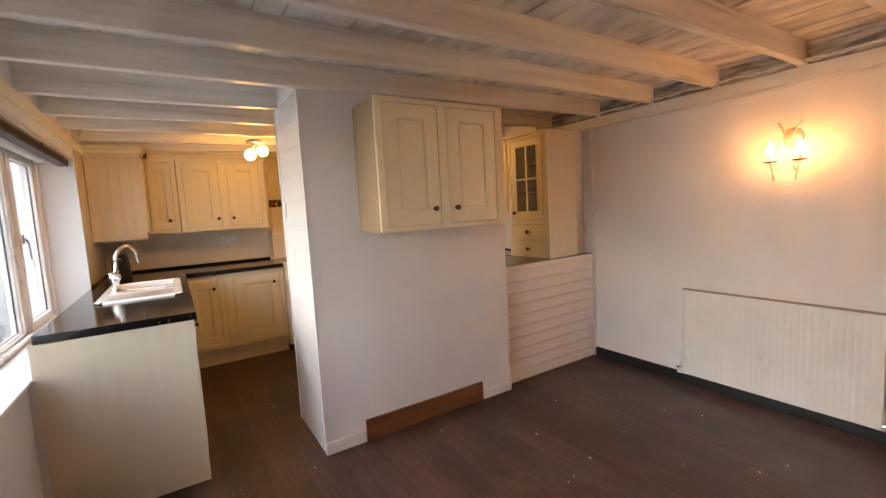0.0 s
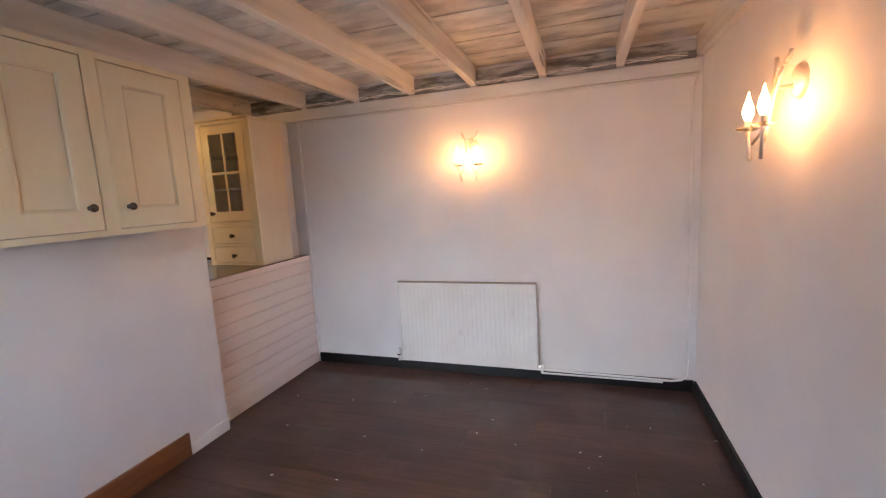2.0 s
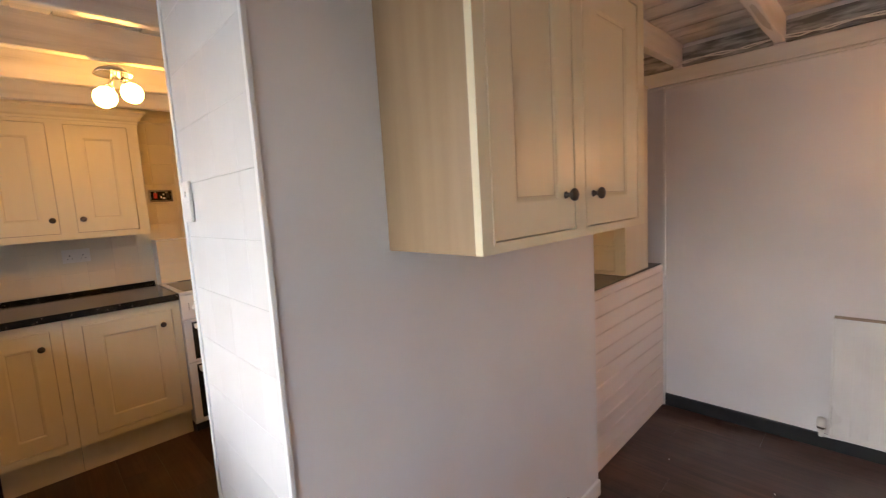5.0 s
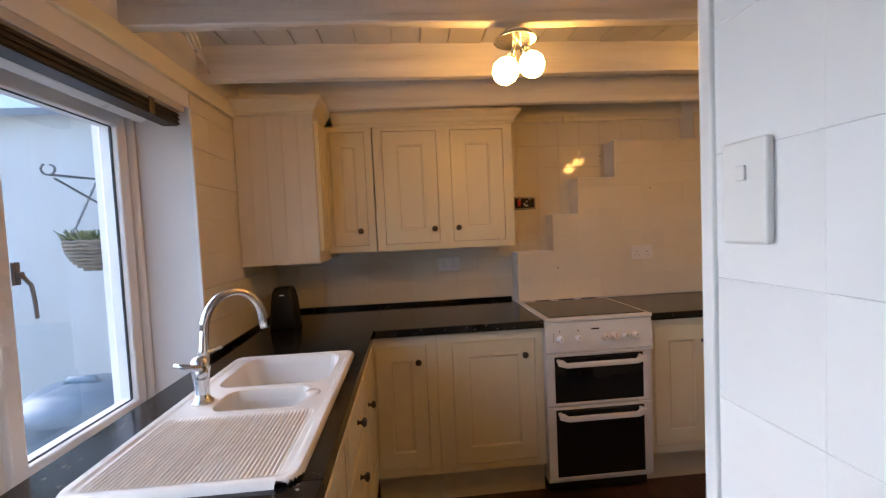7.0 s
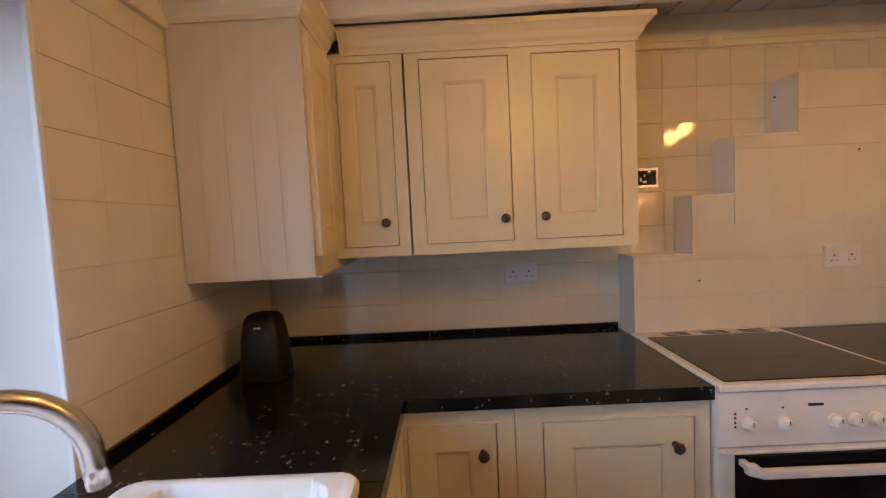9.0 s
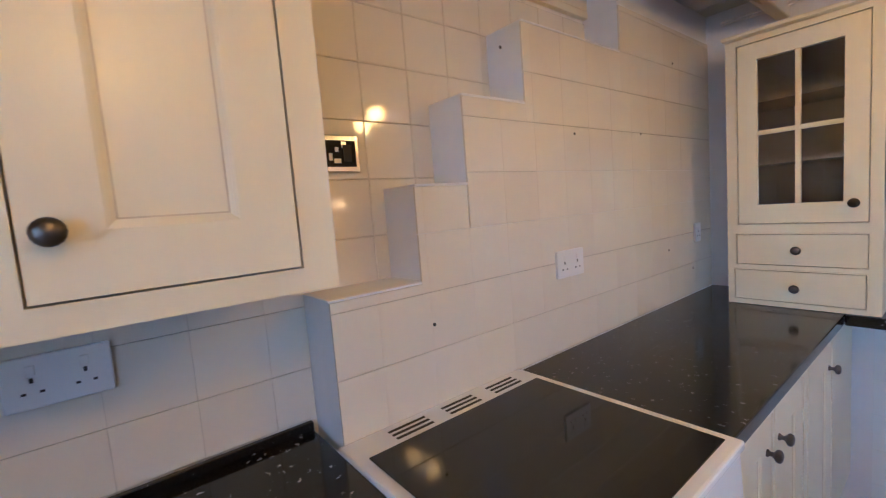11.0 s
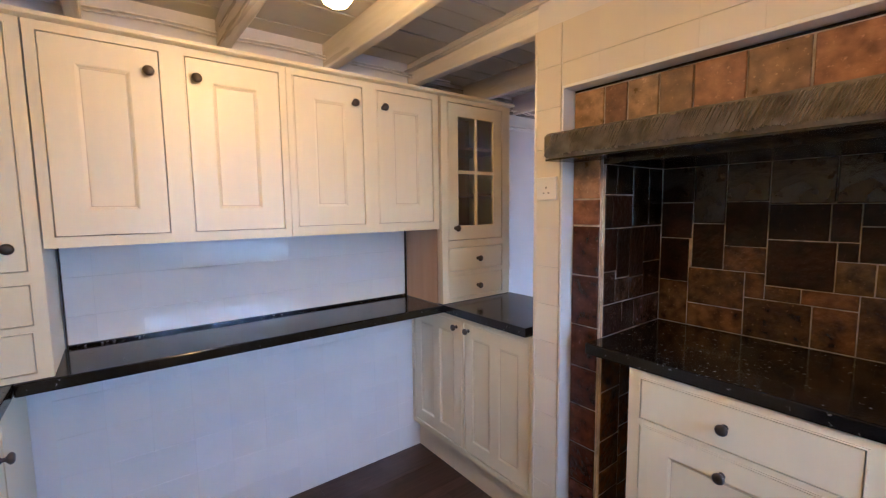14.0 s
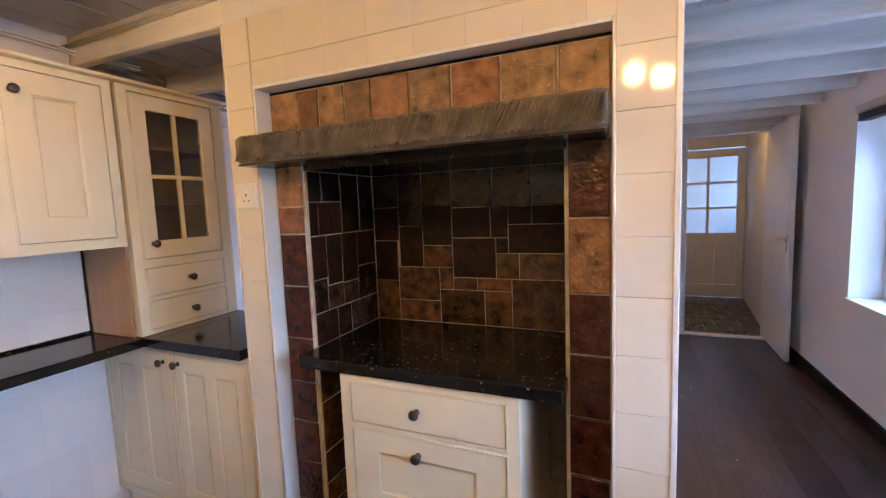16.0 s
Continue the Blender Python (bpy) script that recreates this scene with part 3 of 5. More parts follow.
trim("niche_strip_c", [(0.854, 1.946, 3.022, Y_FIRE + 0.009, 1.801, 1.812)], M_WHITE, "white edge strip round the niche")
trim("step_strip", [(1.012, 1.245, Y_PROUD - 0.007, Y_END, 1.207, 1.213), (1.245, 1.41, Y_PROUD - 0.007, Y_END, 1.432, 1.438), (1.41, 1.65, Y_PROUD - 0.007, Y_END, 1.652, 1.658), (1.65, 2.18, Y_PROUD - 0.007, Y_END, 1.877, 1.883)], M_WHITE, "cream ledge of the stepped wall")
trim("reveal_strip", [(X_WIN - 0.003, X_WIN + 0.009, 4.322, 4.334, 0.905, 1.89)], M_WHITE, "white edge of the window reveal")
trim("window_board", [(-0.70, X_WIN_D + 0.02, 0.71, 2.70, 0.70, 0.716), (-0.70, X_WIN, 2.70, 4.32, 0.70, 0.716)], M_WHITE, "white window board", 0.004)
trim("threshold", [(-0.45, 0.30, -0.74, -0.65, -0.004, 0.014)], M_BEAM, "worn pale wooden threshold", 0.004)
trim("door_frame", [(0.255, 0.30, -0.785, -0.652, 0.0, 2.02), (-0.45, -0.415, -0.785, -0.652, 0, 2.02), (-0.415, 0.255, -0.785, -0.652, 1.975, 2.02), (-0.5, 0.36, -0.652, -0.64, 2.02, 2.05)], M_WHITE, "white painted door frame")

# cladding on the half wall
z = 0.0
while z < 0.88:
    h = min(0.0862, 0.902 - z)
    lay("cladding_board", half_wall, piece("cladding_board", 1.02, h - 0.002, 0.016, M_CLAD, 0.0045), pose(2.6275 - 0.0, 2.612, z + h / 2, 0, 0, 0))
    z += 0.0862
trim("half_wall_strip", [(X_DIN - 0.018, X_DIN - 0.001, 2.585, 2.598, 0, 1.95)], M_WHITE, "white corner strip")

# ---- kitchen window ----
window = structure(new("window_1"), "white plastic casement window with deep reveal")
XF0, XF1 = -0.765, -0.70
Y0W, Y1W, Z0W, Z1W = 0.70, 4.33, 0.716, 1.89
LIGHTS = ((0.70, 1.45), (1.45, 2.58), (2.58, 3.705), (3.705, 4.33))


def hollow(x0, x1, z0, z1, left, right, low, top, y0, y1):
    """A rectangular frame in one piece, standing in the xz plane."""
    bm = bmesh.new()
    o = ((x0, z0), (x1, z0), (x1, z1), (x0, z1))
    i = ((x0 + left, z0 + low), (x1 - right, z0 + low), (x1 - right, z1 - top), (x0 + left, z1 - top))
    v = [[bm.verts.new((p, y, q)) for p, q in pts] for y in (y0, y1) for pts in (o, i)]
    for k in range(4):
        n = (k + 1) % 4
        bm.faces.new((v[0][k], v[0][n], v[1][n], v[1][k]))
        bm.faces.new((v[2][k], v[3][k], v[3][n], v[2][n]))
        bm.faces.new((v[0][k], v[2][k], v[2][n], v[0][n]))
        bm.faces.new((v[1][k], v[1][n], v[3][n], v[3][k]))
    return bm


def ring(name, y0, y1, z0, z1, w, x0, x1, material, parent, bevel=0.006):
    bm = hollow(y0, y1, z0, z1, w, w, w, w, x0, x1)
    for v in bm.verts:
        v.co = (v.co.y, v.co.x, v.co.z)
    return part(name, bm, material, parent, bevel=bevel)


for i, (a, b) in enumerate(LIGHTS):
    ring("window_frame", a, b, Z0W, Z1W, 0.038, XF0, XF1, M_UPVC, window)
    opens = i in (0, 3)
    w = 0.052 if opens else 0.016
    sash = ring("sash", a + 0.03, b - 0.03, Z0W + 0.03, Z1W - 0.03, w, XF0 + 0.008, XF1 + (0.016 if opens else -0.012), M_UPVC, window, 0.007)
    g = w + 0.026
    gx = XF1 - 0.004 if opens else XF1 - 0.03
    ring("glazing_gasket", a + g, b - g, Z0W + g, Z1W - g, 0.006, gx - 0.012, gx, M_DARK, sash, 0)
    pane = part("pane", boxes((gx - 0.008, gx - 0.003, a + g + 0.003, b - g - 0.003, Z0W + g + 0.003, Z1W - g - 0.003)), M_GLASS, sash)
    pane.visible_shadow = False
ring("window_architrave", Y0W, Y1W, Z0W, Z1W, 0.028, XF1 + 0.001, XF1 + 0.034, M_UPVC, window, 0.012)
part("head_moulding", prism(((XF1 + 0.036, 1.889), (XF1 + 0.036, 1.842), (XF1 + 0.056, 1.838), (XF1 + 0.078, 1.848), (XF1 + 0.090, 1.866), (XF1 + 0.092, 1.889)), Y0W + 0.002, Y1W - 0.002, "y"), M_UPVC, window, bevel=0.004)
bm = boxes((-0.684, -0.675, 3.784, 3.802, 1.285, 1.345), (-0.675, -0.662, 3.787, 3.799, 1.305, 1.319))
tube([(-0.666, 3.793, 1.312), (-0.660, 3.799, 1.295), (-0.660, 3.812, 1.282), (-0.660, 3.818, 1.245), (-0.660, 3.821, 1.19)], 0.0055, 8, bm)
part("window_handle", bm, M_HANDLE, window, "grey metal window handle", bevel=0.001)

blind = thing("venetian_blind", "raised dark wooden venetian blind under the lintel", "blind", (X_WIN - 0.03, 0, 1.89))
part("head_rail", boxes((-0.045, 0.012, 0.72, 4.30, -0.028, -0.001)), M_HEADRAIL, blind, bevel=0.003)
for k in range(9):
    o = 0.003 * math.sin(k * 2.1)
    part("slat", boxes((-0.044 + o, 0.010 + o, 0.725, 4.295 + o, -0.034 - k * 0.0052, -0.0305 - k * 0.0052)), M_BLIND, blind)
for y in (1.2, 2.0, 2.8, 3.55, 4.12):
    part("ladder_cord", boxes((0.011, 0.0145, y - 0.014, y + 0.014, -0.078, -0.004)), M_WICKER, blind)
part("valance", boxes((0.016, 0.024, 0.72, 4.31, -0.025, 0.018)), M_HEADRAIL, blind, bevel=0.003)

# ---- cabinets ----
KNOB = [(0.0001, -0.0), (0.0095, -0.0), (0.0085, 0.003), (0.0055, 0.006), (0.0055, 0.011), (0.009, 0.015), (0.0145, 0.019), (0.016, 0.0235), (0.0145, 0.028), (0.009, 0.031), (0.0001, 0.032)]


def knob(parent, x, y, z):
    return part("knob", lathe(KNOB, 16, (x, y, z), Matrix.Rotation(radians(90), 4, "X"), closed=False), M_KNOB, parent, "dark pewter knob", smooth=True)


def leaf(name, parent, x0, x1, z0, z1, rects=(), t=0.019, edge=0.052, material=None, front=0.0):
    """A door or drawer front, its face at y = front, with sunk panels (x0, x1, z0, z1) and beads."""
    material = material or M_CREAM
    bm = bmesh.new()
    xs = sorted({x0, x1, *(r[0] for r in rects), *(r[1] for r in rects)})
    zs = sorted({z0, z1, *(r[2] for r in rects), *(r[3] for r in rects)})
    sunk = 0.006
    box(bm, x0, x1, front + sunk + 0.001, front + t, z0, z1)
    for i in range(len(xs) - 1):
        for j in range(len(zs) - 1):
            cx, cz = (xs[i] + xs[i + 1]) / 2, (zs[j] + zs[j + 1]) / 2
            if not any(r[0] < cx < r[1] and r[2] < cz < r[3] for r in rects):
                box(bm, xs[i], xs[i + 1], front, front + sunk + 0.0012, zs[j], zs[j + 1])
    for a, b, c, d in rects:
        e = 0.011
        o = [(a, c), (b, c), (b, d), (a, d)]
        n = [(a + e, c + e), (b - e, c + e), (b - e, d - e), (a + e, d - e)]
        mid = [(a + e * 0.45, c + e * 0.45), (b - e * 0.45, c + e * 0.45), (b - e * 0.45, d - e * 0.45), (a + e * 0.45, d - e * 0.45)]
        rings = [[bm.verts.new((p, front + y, q)) for p, q in pts] for pts, y in ((o, 0.0), (mid, 0.0015), (mid, 0.0035), (n, sunk))]
        for r0, r1 in zip(rings, rings[1:]):
            for k in range(4):
                bm.faces.new((r0[k], r0[(k + 1) % 4], r1[(k + 1) % 4], r1[k]))
    bmesh.ops.remove_doubles(bm, verts=bm.verts, dist=0.00005)
    ob = part(name, bm, material, parent)
    for a, b, c, d in rects:
        e = 0.0105
        part("panel_groove", hollow(a + e, b - e, c + e, d - e, 0.0022, 0.0022, 0.0022, 0.0022, front + sunk - 0.0009, front + sunk + 0.0005), M_GROOVE, ob, "fine brown line round the sunk panel")
    return ob


def face_frame(parent, w, z0, z1, holes, t=0.019):
    """The frame round the doors: everything of the front that is no hole, each hole with a fine bead."""
    xs = sorted({0, w, *(r[0] for r in holes), *(r[1] for r in holes)})
    zs = sorted({z0, z1, *(r[2] for r in holes), *(r[3] for r in holes)})
    bm = bmesh.new()
    for i in range(len(xs) - 1):
        for j in range(len(zs) - 1):
            cx, cz = (xs[i] + xs[i + 1]) / 2, (zs[j] + zs[j + 1]) / 2
            if not any(r[0] < cx < r[1] and r[2] < cz < r[3] for r in holes):
                box(bm, xs[i], xs[i + 1], 0, t, zs[j], zs[j + 1])
    bmesh.ops.remove_doubles(bm, verts=bm.verts, dist=0.0001)
    ff = part("face_frame", bm, M_CREAM, parent)
    for a, b, c, d in holes:
        g = 0.0045
        bead = boxes((a - g, b + g, -0.0025, 0.002, c - g, c), (a - g, b + g, -0.0025, 0.002, d, d + g), (a - g, a, -0.0025, 0.002, c, d), (b, b + g, -0.0025, 0.002, c, d))
        part("bead", bead, M_CREAM, ff)
    return ff


GAP = 0.0028


def cabinet(name, label, at, rz, w, d, z0, z1, fronts, group="", side=None, plinth=0.0, backs=True):
    """fronts: (kind, x0, x1, z0, z1, knob or None, knobs' side). The front stands at y = 0, the depth runs to +y."""
    cab = thing(name, label, "cupboard", at, rz, group)
    side = side or M_CREAM_SIDE
    t = 0.018
    glassy = any(f[0] == "glass" for f in fronts)
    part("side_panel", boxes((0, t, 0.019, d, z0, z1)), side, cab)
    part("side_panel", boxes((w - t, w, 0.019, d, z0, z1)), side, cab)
    part("base_panel", boxes((t, w - t, 0.019, d, z0, z0 + t)), side, cab)
    part("top_rail" if plinth else "top_panel", boxes((t, w - t, 0.019, 0.03 if plinth else d, z1 - t, z1)), side, cab)
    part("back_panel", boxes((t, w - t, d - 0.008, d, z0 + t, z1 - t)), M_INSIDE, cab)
    face_frame(cab, w, z0, z1, [f[1:5] for f in fronts])
    if plinth:
        part("plinth", boxes((0, w, 0.045, 0.062, 0.0, z0)), M_CREAM_SIDE, cab)
    for kind, a, b, c, e, kn in fronts:
        a, b, c, e = a + GAP, b - GAP, c + GAP, e - GAP
        if kind == "door":
            q = min(0.075, (b - a) * 0.27)
            ob = leaf("door", cab, a, b, c, e, [(a + q, b - q, c + 0.075, e - 0.072)])
        elif kind == "twin":
            q = 0.052
            m = (a + b) / 2
            ob = leaf("door", cab, a, b, c, e, [(a + q, m - q / 2, c + 0.06, e - 0.06), (m + q / 2, b - q, c + 0.06, e - 0.06)])
        elif kind == "drawer":
            ob = leaf("drawer", cab, a, b, c, e, [])
        elif kind == "deep":
            ob = leaf("drawer", cab, a, b, c, e, [(a + 0.085, b - 0.085, c + 0.06, e - 0.062)])
        elif kind == "glass":
            q = 0.062
            ob = part("door", hollow(a, b, c, e, q, q, q + 0.01, q, 0, 0.019), M_CREAM, cab, "cream glazed door with four panes", bevel=0.002)
            mx, mz = (a + b) / 2, (c + e + 0.01) / 2
            part("glazing_bar", boxes((mx - 0.008, mx + 0.008, 0.002, 0.016, c + q + 0.01, e - q)), M_CREAM, ob)
            part("glazing_bar", boxes((a + q, mx - 0.008, 0.002, 0.016, mz - 0.008, mz + 0.008), (mx + 0.008, b - q, 0.002, 0.016, mz - 0.008, mz + 0.008)), M_CREAM, ob)
            part("pane", boxes((a + q - 0.004, b - q + 0.004, 0.010, 0.013, c + q + 0.006, e - q + 0.004)), M_GLASS, ob)
            for s in (0.33, 0.68):
                zs = c + (e - c) * s
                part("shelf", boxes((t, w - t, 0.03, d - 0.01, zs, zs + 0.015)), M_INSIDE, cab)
        if kn:
            knob(ob, kn[0], 0.0 if kind != "panel" else 0, kn[1])
    return cab


CROWN = ((0.0, 0.0), (0.006, 0.0), (0.008, 0.012), (0.018, 0.022), (0.026, 0.040), (0.044, 0.058), (0.050, 0.062), (0.050, 0.078), (0.0, 0.078))
LBL = "cream painted wooden "

# right-hand kitchen wall: two tall glazed units and two wall units between them
XR = 2.652
DR = X_KIT - XR
ta = cabinet("dresser_unit", "cream wooden dresser unit, glazed door over two drawers, in the corner", (XR, 4.99, 0), -90, 0.44, DR, 0.906, 1.925,
             [("glass", 0.036, 0.408, 1.222, 1.903, (0.372, 1.290)), ("drawer", 0.030, 0.408, 1.065, 1.185, (0.22, 1.125)), ("drawer", 0.022, 0.404, 0.925, 1.045, (0.215, 0.982))], "glazed dresser units")
cabinet("wall_cupboard", LBL + "double wall cupboard with high-set knobs", (XR, 4.545, 0), -90, 0.712, DR, 1.285, 1.925,
        [("door", 0.026, 0.314, 1.317, 1.898, (0.283, 1.828)), ("door", 0.385, 0.687, 1.317, 1.898, (0.415, 1.828))], "wall cupboards over the desk shelf")
cabinet("wall_cupboard", "cream wooden double wall cupboard with high-set knobs, beside a glazed unit", (XR, 3.831, 0), -90, 0.714, DR, 1.285, 1.925,
        [("door", 0.026, 0.315, 1.322, 1.898, (0.275, 1.826)), ("door", 0.385, 0.679, 1.322, 1.898, (0.414, 1.826))], "wall cupboards over the desk shelf")
cabinet("dresser_unit", "cream wooden dresser unit, glazed door over two drawers, beside half wall", (XR, 3.100, 0), -90, 0.472, DR, 0.906, 1.925,
        [("glass", 0.042, 0.414, 1.222, 1.903, (0.085, 1.285)), ("drawer", 0.042, 0.414, 1.065, 1.185, (0.235, 1.122)), ("drawer", 0.042, 0.414, 0.925, 1.045, (0.235, 0.978))], "glazed dresser units")
part("cornice", boxes((2.617, X_KIT, 2.622, 4.995, 1.926, 1.940)), M_CREAM, thing("cornice_board", "thin cream painted cornice board on top of the cupboards", "moulding"), bevel=0.004)

# base unit behind the half wall, with twin-panel doors
cabinet("base_cupboard", LBL + "base cupboard with two twin-panelled doors", (X_KIT, 3.078, 0), 180, 0.898, 0.41, 0.16, 0.864,
        [("twin", 0.03, 0.438, 0.19, 0.835, (0.405, 0.803)), ("twin", 0.462, 0.872, 0.19, 0.835, (0.495, 0.803))], plinth=1)

# wall units on the end wall
YK = 4.99
cabinet("wall_cupboard", LBL + "double wall cupboard with low-set knobs", (0.180, YK, 0), 0, 0.782, Y_END - 0.007 - YK, 1.27, 1.956,
        [("door", 0.048, 0.352, 1.306, 1.934, (0.322, 1.385)), ("door", 0.428, 0.728, 1.306, 1.934, (0.458, 1.385))], "wall cupboards by the window")
cabinet("wall_cupboard", LBL + "narrow corner wall cupboard", (-0.085, YK, 0), 0, 0.258, Y_END - 0.007 - YK, 1.272, 1.956,
        [("door", 0.03, 0.218, 1.306, 1.934, (0.178, 1.388))], "wall cupboards by the window")
wu = thing("wall_cupboard", "cream wooden wall cupboard with a beaded side panel beside the window", "cupboard", (0, 0, 0), group="wall cupboards by the window")
part("body", boxes((X_WIN + 0.008, -0.087, 4.742, Y_END - 0.007, 1.24, 1.967)), M_CREAM_SIDE, wu, bevel=0.001, segments=1)
xb = X_WIN + 0.008
for k in range(5):
    w = (-0.087 - xb) / (5 - k)
    part("beaded_board", boxes((xb + 0.002, xb + w - 0.004, 4.730, 4.7418, 1.24, 1.967), (xb + w - 0.0035, xb + w + 0.0015, 4.7306, 4.7418, 1.24, 1.967)), M_CREAM_SIDE, wu)
    xb += w
leaf_ob = leaf("door", wu, 0.02, 0.235, 1.30, 1.94, [(0.07, 0.185, 1.37, 1.87)])
leaf_ob.matrix_basis = pose(-0.0675, 4.733, 0, 0, 0, 90)
sweep(CROWN, [(X_WIN + 0.008, 4.730, 1.968), (-0.085, 4.730, 1.968), (-0.085, 4.985, 1.957), ], "crown", M_CREAM, wu)
e = thing("crown_moulding", "cream painted crown moulding along the wall cupboards", "moulding")
sweep(CROWN, [(-0.033, YK, 1.957), (0.962, YK, 1.957), (0.962, Y_END - 0.01, 1.957)], "crown", M_CREAM, e)
part("top_board", boxes((-0.085, 0.96, YK, Y_END - 0.01, 1.957, 1.966)), M_CREAM_SIDE, e)

# base units below the end wall and along the window
YB = 4.662
cabinet("base_cupboard", LBL + "corner base cupboard", (0.148, YB, 0), 0, 0.312, 0.55, 0.16, 0.864, [("door", 0.012, 0.262, 0.20, 0.818, (0.222, 0.735))], "base cupboards", plinth=1)
cabinet("base_cupboard", LBL + "base cupboard beside the cooker", (0.462, YB, 0), 0, 0.536, 0.55, 0.16, 0.864, [("door", 0.075, 0.494, 0.20, 0.815, (0.44, 0.735))], "base cupboards", plinth=1)
cabinet("base_cupboard", LBL + "double base cupboard beside the cooker", (1.556, YB, 0), 0, 0.66, 0.49, 0.16, 0.864, [("door", 0.028, 0.330, 0.20, 0.827, (0.292, 0.74)), ("door", 0.352, 0.632, 0.20, 0.827, (0.39, 0.74))], "base cupboards", plinth=1)
cabinet("base_cupboard", LBL + "base cupboard at the inner corner", (2.218, YB, 0), 0, 0.755, 0.49, 0.16, 0.864, [("door", 0.028, 0.36, 0.20, 0.827, (0.318, 0.74))], "base cupboards", plinth=1)
cabinet("sink_cupboard", LBL + "sink base cupboard with drawers", (0.148, 2.722, 0), 90, 1.936, 0.60, 0.16, 0.864,
        [("door", 0.04, 0.50, 0.20, 0.82, (0.45, 0.74)), ("door", 0.56, 1.02, 0.20, 0.82, (0.61, 0.74)), ("drawer", 1.08, 1.50, 0.66, 0.82, (1.30, 0.74)), ("drawer", 1.08, 1.50, 0.47, 0.63, (1.30, 0.55)),
         ("deep", 1.08, 1.50, 0.20, 0.44, (1.30, 0.34)), ("door", 1.56, 1.85, 0.20, 0.82, (1.64, 0.66))], "base cupboards", plinth=1)
e = thing("end_panel", "cream wood-grain end panel of the sink run", "panel")
part("board", boxes((X_WIN_D + 0.018, 0.146, 2.702, 2.720, 0.001, 0.864)), M_CREAM_SIDE, e, bevel=0.0015)

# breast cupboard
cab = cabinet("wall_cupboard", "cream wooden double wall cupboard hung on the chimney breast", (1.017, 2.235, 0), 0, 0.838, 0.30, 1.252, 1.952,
              [("door", 0.040, 0.372, 1.275, 1.925, (0.326, 1.363)), ("door", 0.432, 0.780, 1.275, 1.925, (0.473, 1.363))], side=M_TAN_SHADED)

# fireplace drawer unit
cabinet("drawer_unit", LBL + "drawer unit under the fireplace worktop", (1.668, 3.103, 0), 180, 0.582, 0.46, 0.05, 0.877,
        [("drawer", 0.038, 0.545, 0.722, 0.850, (0.272, 0.787)), ("deep", 0.038, 0.545, 0.43, 0.700, (0.271, 0.649)), ("deep", 0.038, 0.545, 0.10, 0.405, (0.271, 0.355))])

# worktops
def worktop(name, label, rows, upstands=(), edge=0.004):
    e = thing(name, label, "worktop")
    for row in rows:
        part("slab", boxes(row), M_GRANITE, e, bevel=edge if len(rows) == 1 else 0.0015)
    for row in upstands:
        part("upstand", boxes(row), M_GRANITE, e, bevel=0.002)
    return e


SX0, SX1, SY0, SY1 = -0.34, 0.118, 3.40, 4.30
worktop("worktop", "black speckled polished worktop round the sink",
        [(X_WIN + 0.006, 0.160, 2.700, SY0 + 0.02, 0.866, 0.904), (X_WIN + 0.006, SX0 + 0.02, SY0 + 0.02, SY1 - 0.02, 0.866, 0.904), (SX1 - 0.02, 0.160, SY0 + 0.02, SY1 - 0.02, 0.866, 0.904),
         (X_WIN + 0.006, 0.160, SY1 - 0.02, Y_END - 0.008, 0.866, 0.904), (0.160, 1.000, 4.640, Y_END - 0.008, 0.866, 0.904)],
        [(X_WIN + 0.007, X_WIN + 0.019, 4.34, Y_END - 0.02, 0.9045, 0.925), (X_WIN + 0.02, 1.000, Y_END - 0.022, Y_END - 0.008, 0.9045, 0.925)], 0.003)
worktop("worktop", "black speckled polished worktop beside the cooker", [(1.555, X_KIT, 4.640, Y_PROUD - 0.007, 0.866, 0.904)])
worktop("worktop", "black speckled polished worktop over the half wall", [(2.104, X_KIT, 2.6135, 3.105, 0.866, 0.904), (X_KIT, X_DIN - 0.002, 2.6135, 2.698, 0.866, 0.904)])
worktop("desk_shelf", "long black speckled shelf against the tiled wall", [(XR - 0.012, X_KIT, 3.107, 4.638, 0.866, 0.904)], [(X_KIT - 0.012, X_KIT, 3.115, 4.545, 0.9045, 0.915)])
worktop("fireplace_worktop", "black speckled worktop set in the fireplace", [(0.968, 1.827, 2.602, 3.112, 0.878, 0.917)])
trim("desk_liner", [(XR + 0.022, X_KIT - 0.022, 3.1132, 3.1165, 0.907, 1.284)], M_BUFF, "buff unpainted board beside the desk shelf", 0)
for y0, y1 in ((3.117, 3.121), (4.541, 4.545)):
    structure(part("dark_joint", boxes((X_KIT - 0.02, X_KIT - 0.006, y0, y1, 0.905, 1.284)), M_DARK), "dark sealant joint")

# ---- cooker ----
ck = thing("cooker", "white free-standing electric cooker with a black glass hob and double oven", "cooker", (1.004, 4.632, 0))
part("body", boxes((0, 0.545, 0.018, 0.53, 0.06, 0.893)), M_ENAMEL, ck, bevel=0.003)
part("foot_rail", boxes((0.01, 0.535, 0.05, 0.5, 0.0, 0.06)), M_DARK, ck)
part("hob_surround", boxes((-0.004, 0.549, -0.012, 0.532, 0.893, 0.912)), M_ENAMEL, ck, bevel=0.005)
part("hob_glass", boxes((0.022, 0.523, 0.012, 0.448, 0.9122, 0.9155)), M_BLACKGLASS, ck, bevel=0.001)
for gx in (0.10, 0.245, 0.39):
    for r in range(3):
        part("vent_slot", boxes((gx, gx + 0.095, 0.466 + r * 0.017, 0.473 + r * 0.017, 0.9122, 0.9135)), M_DARK, ck)
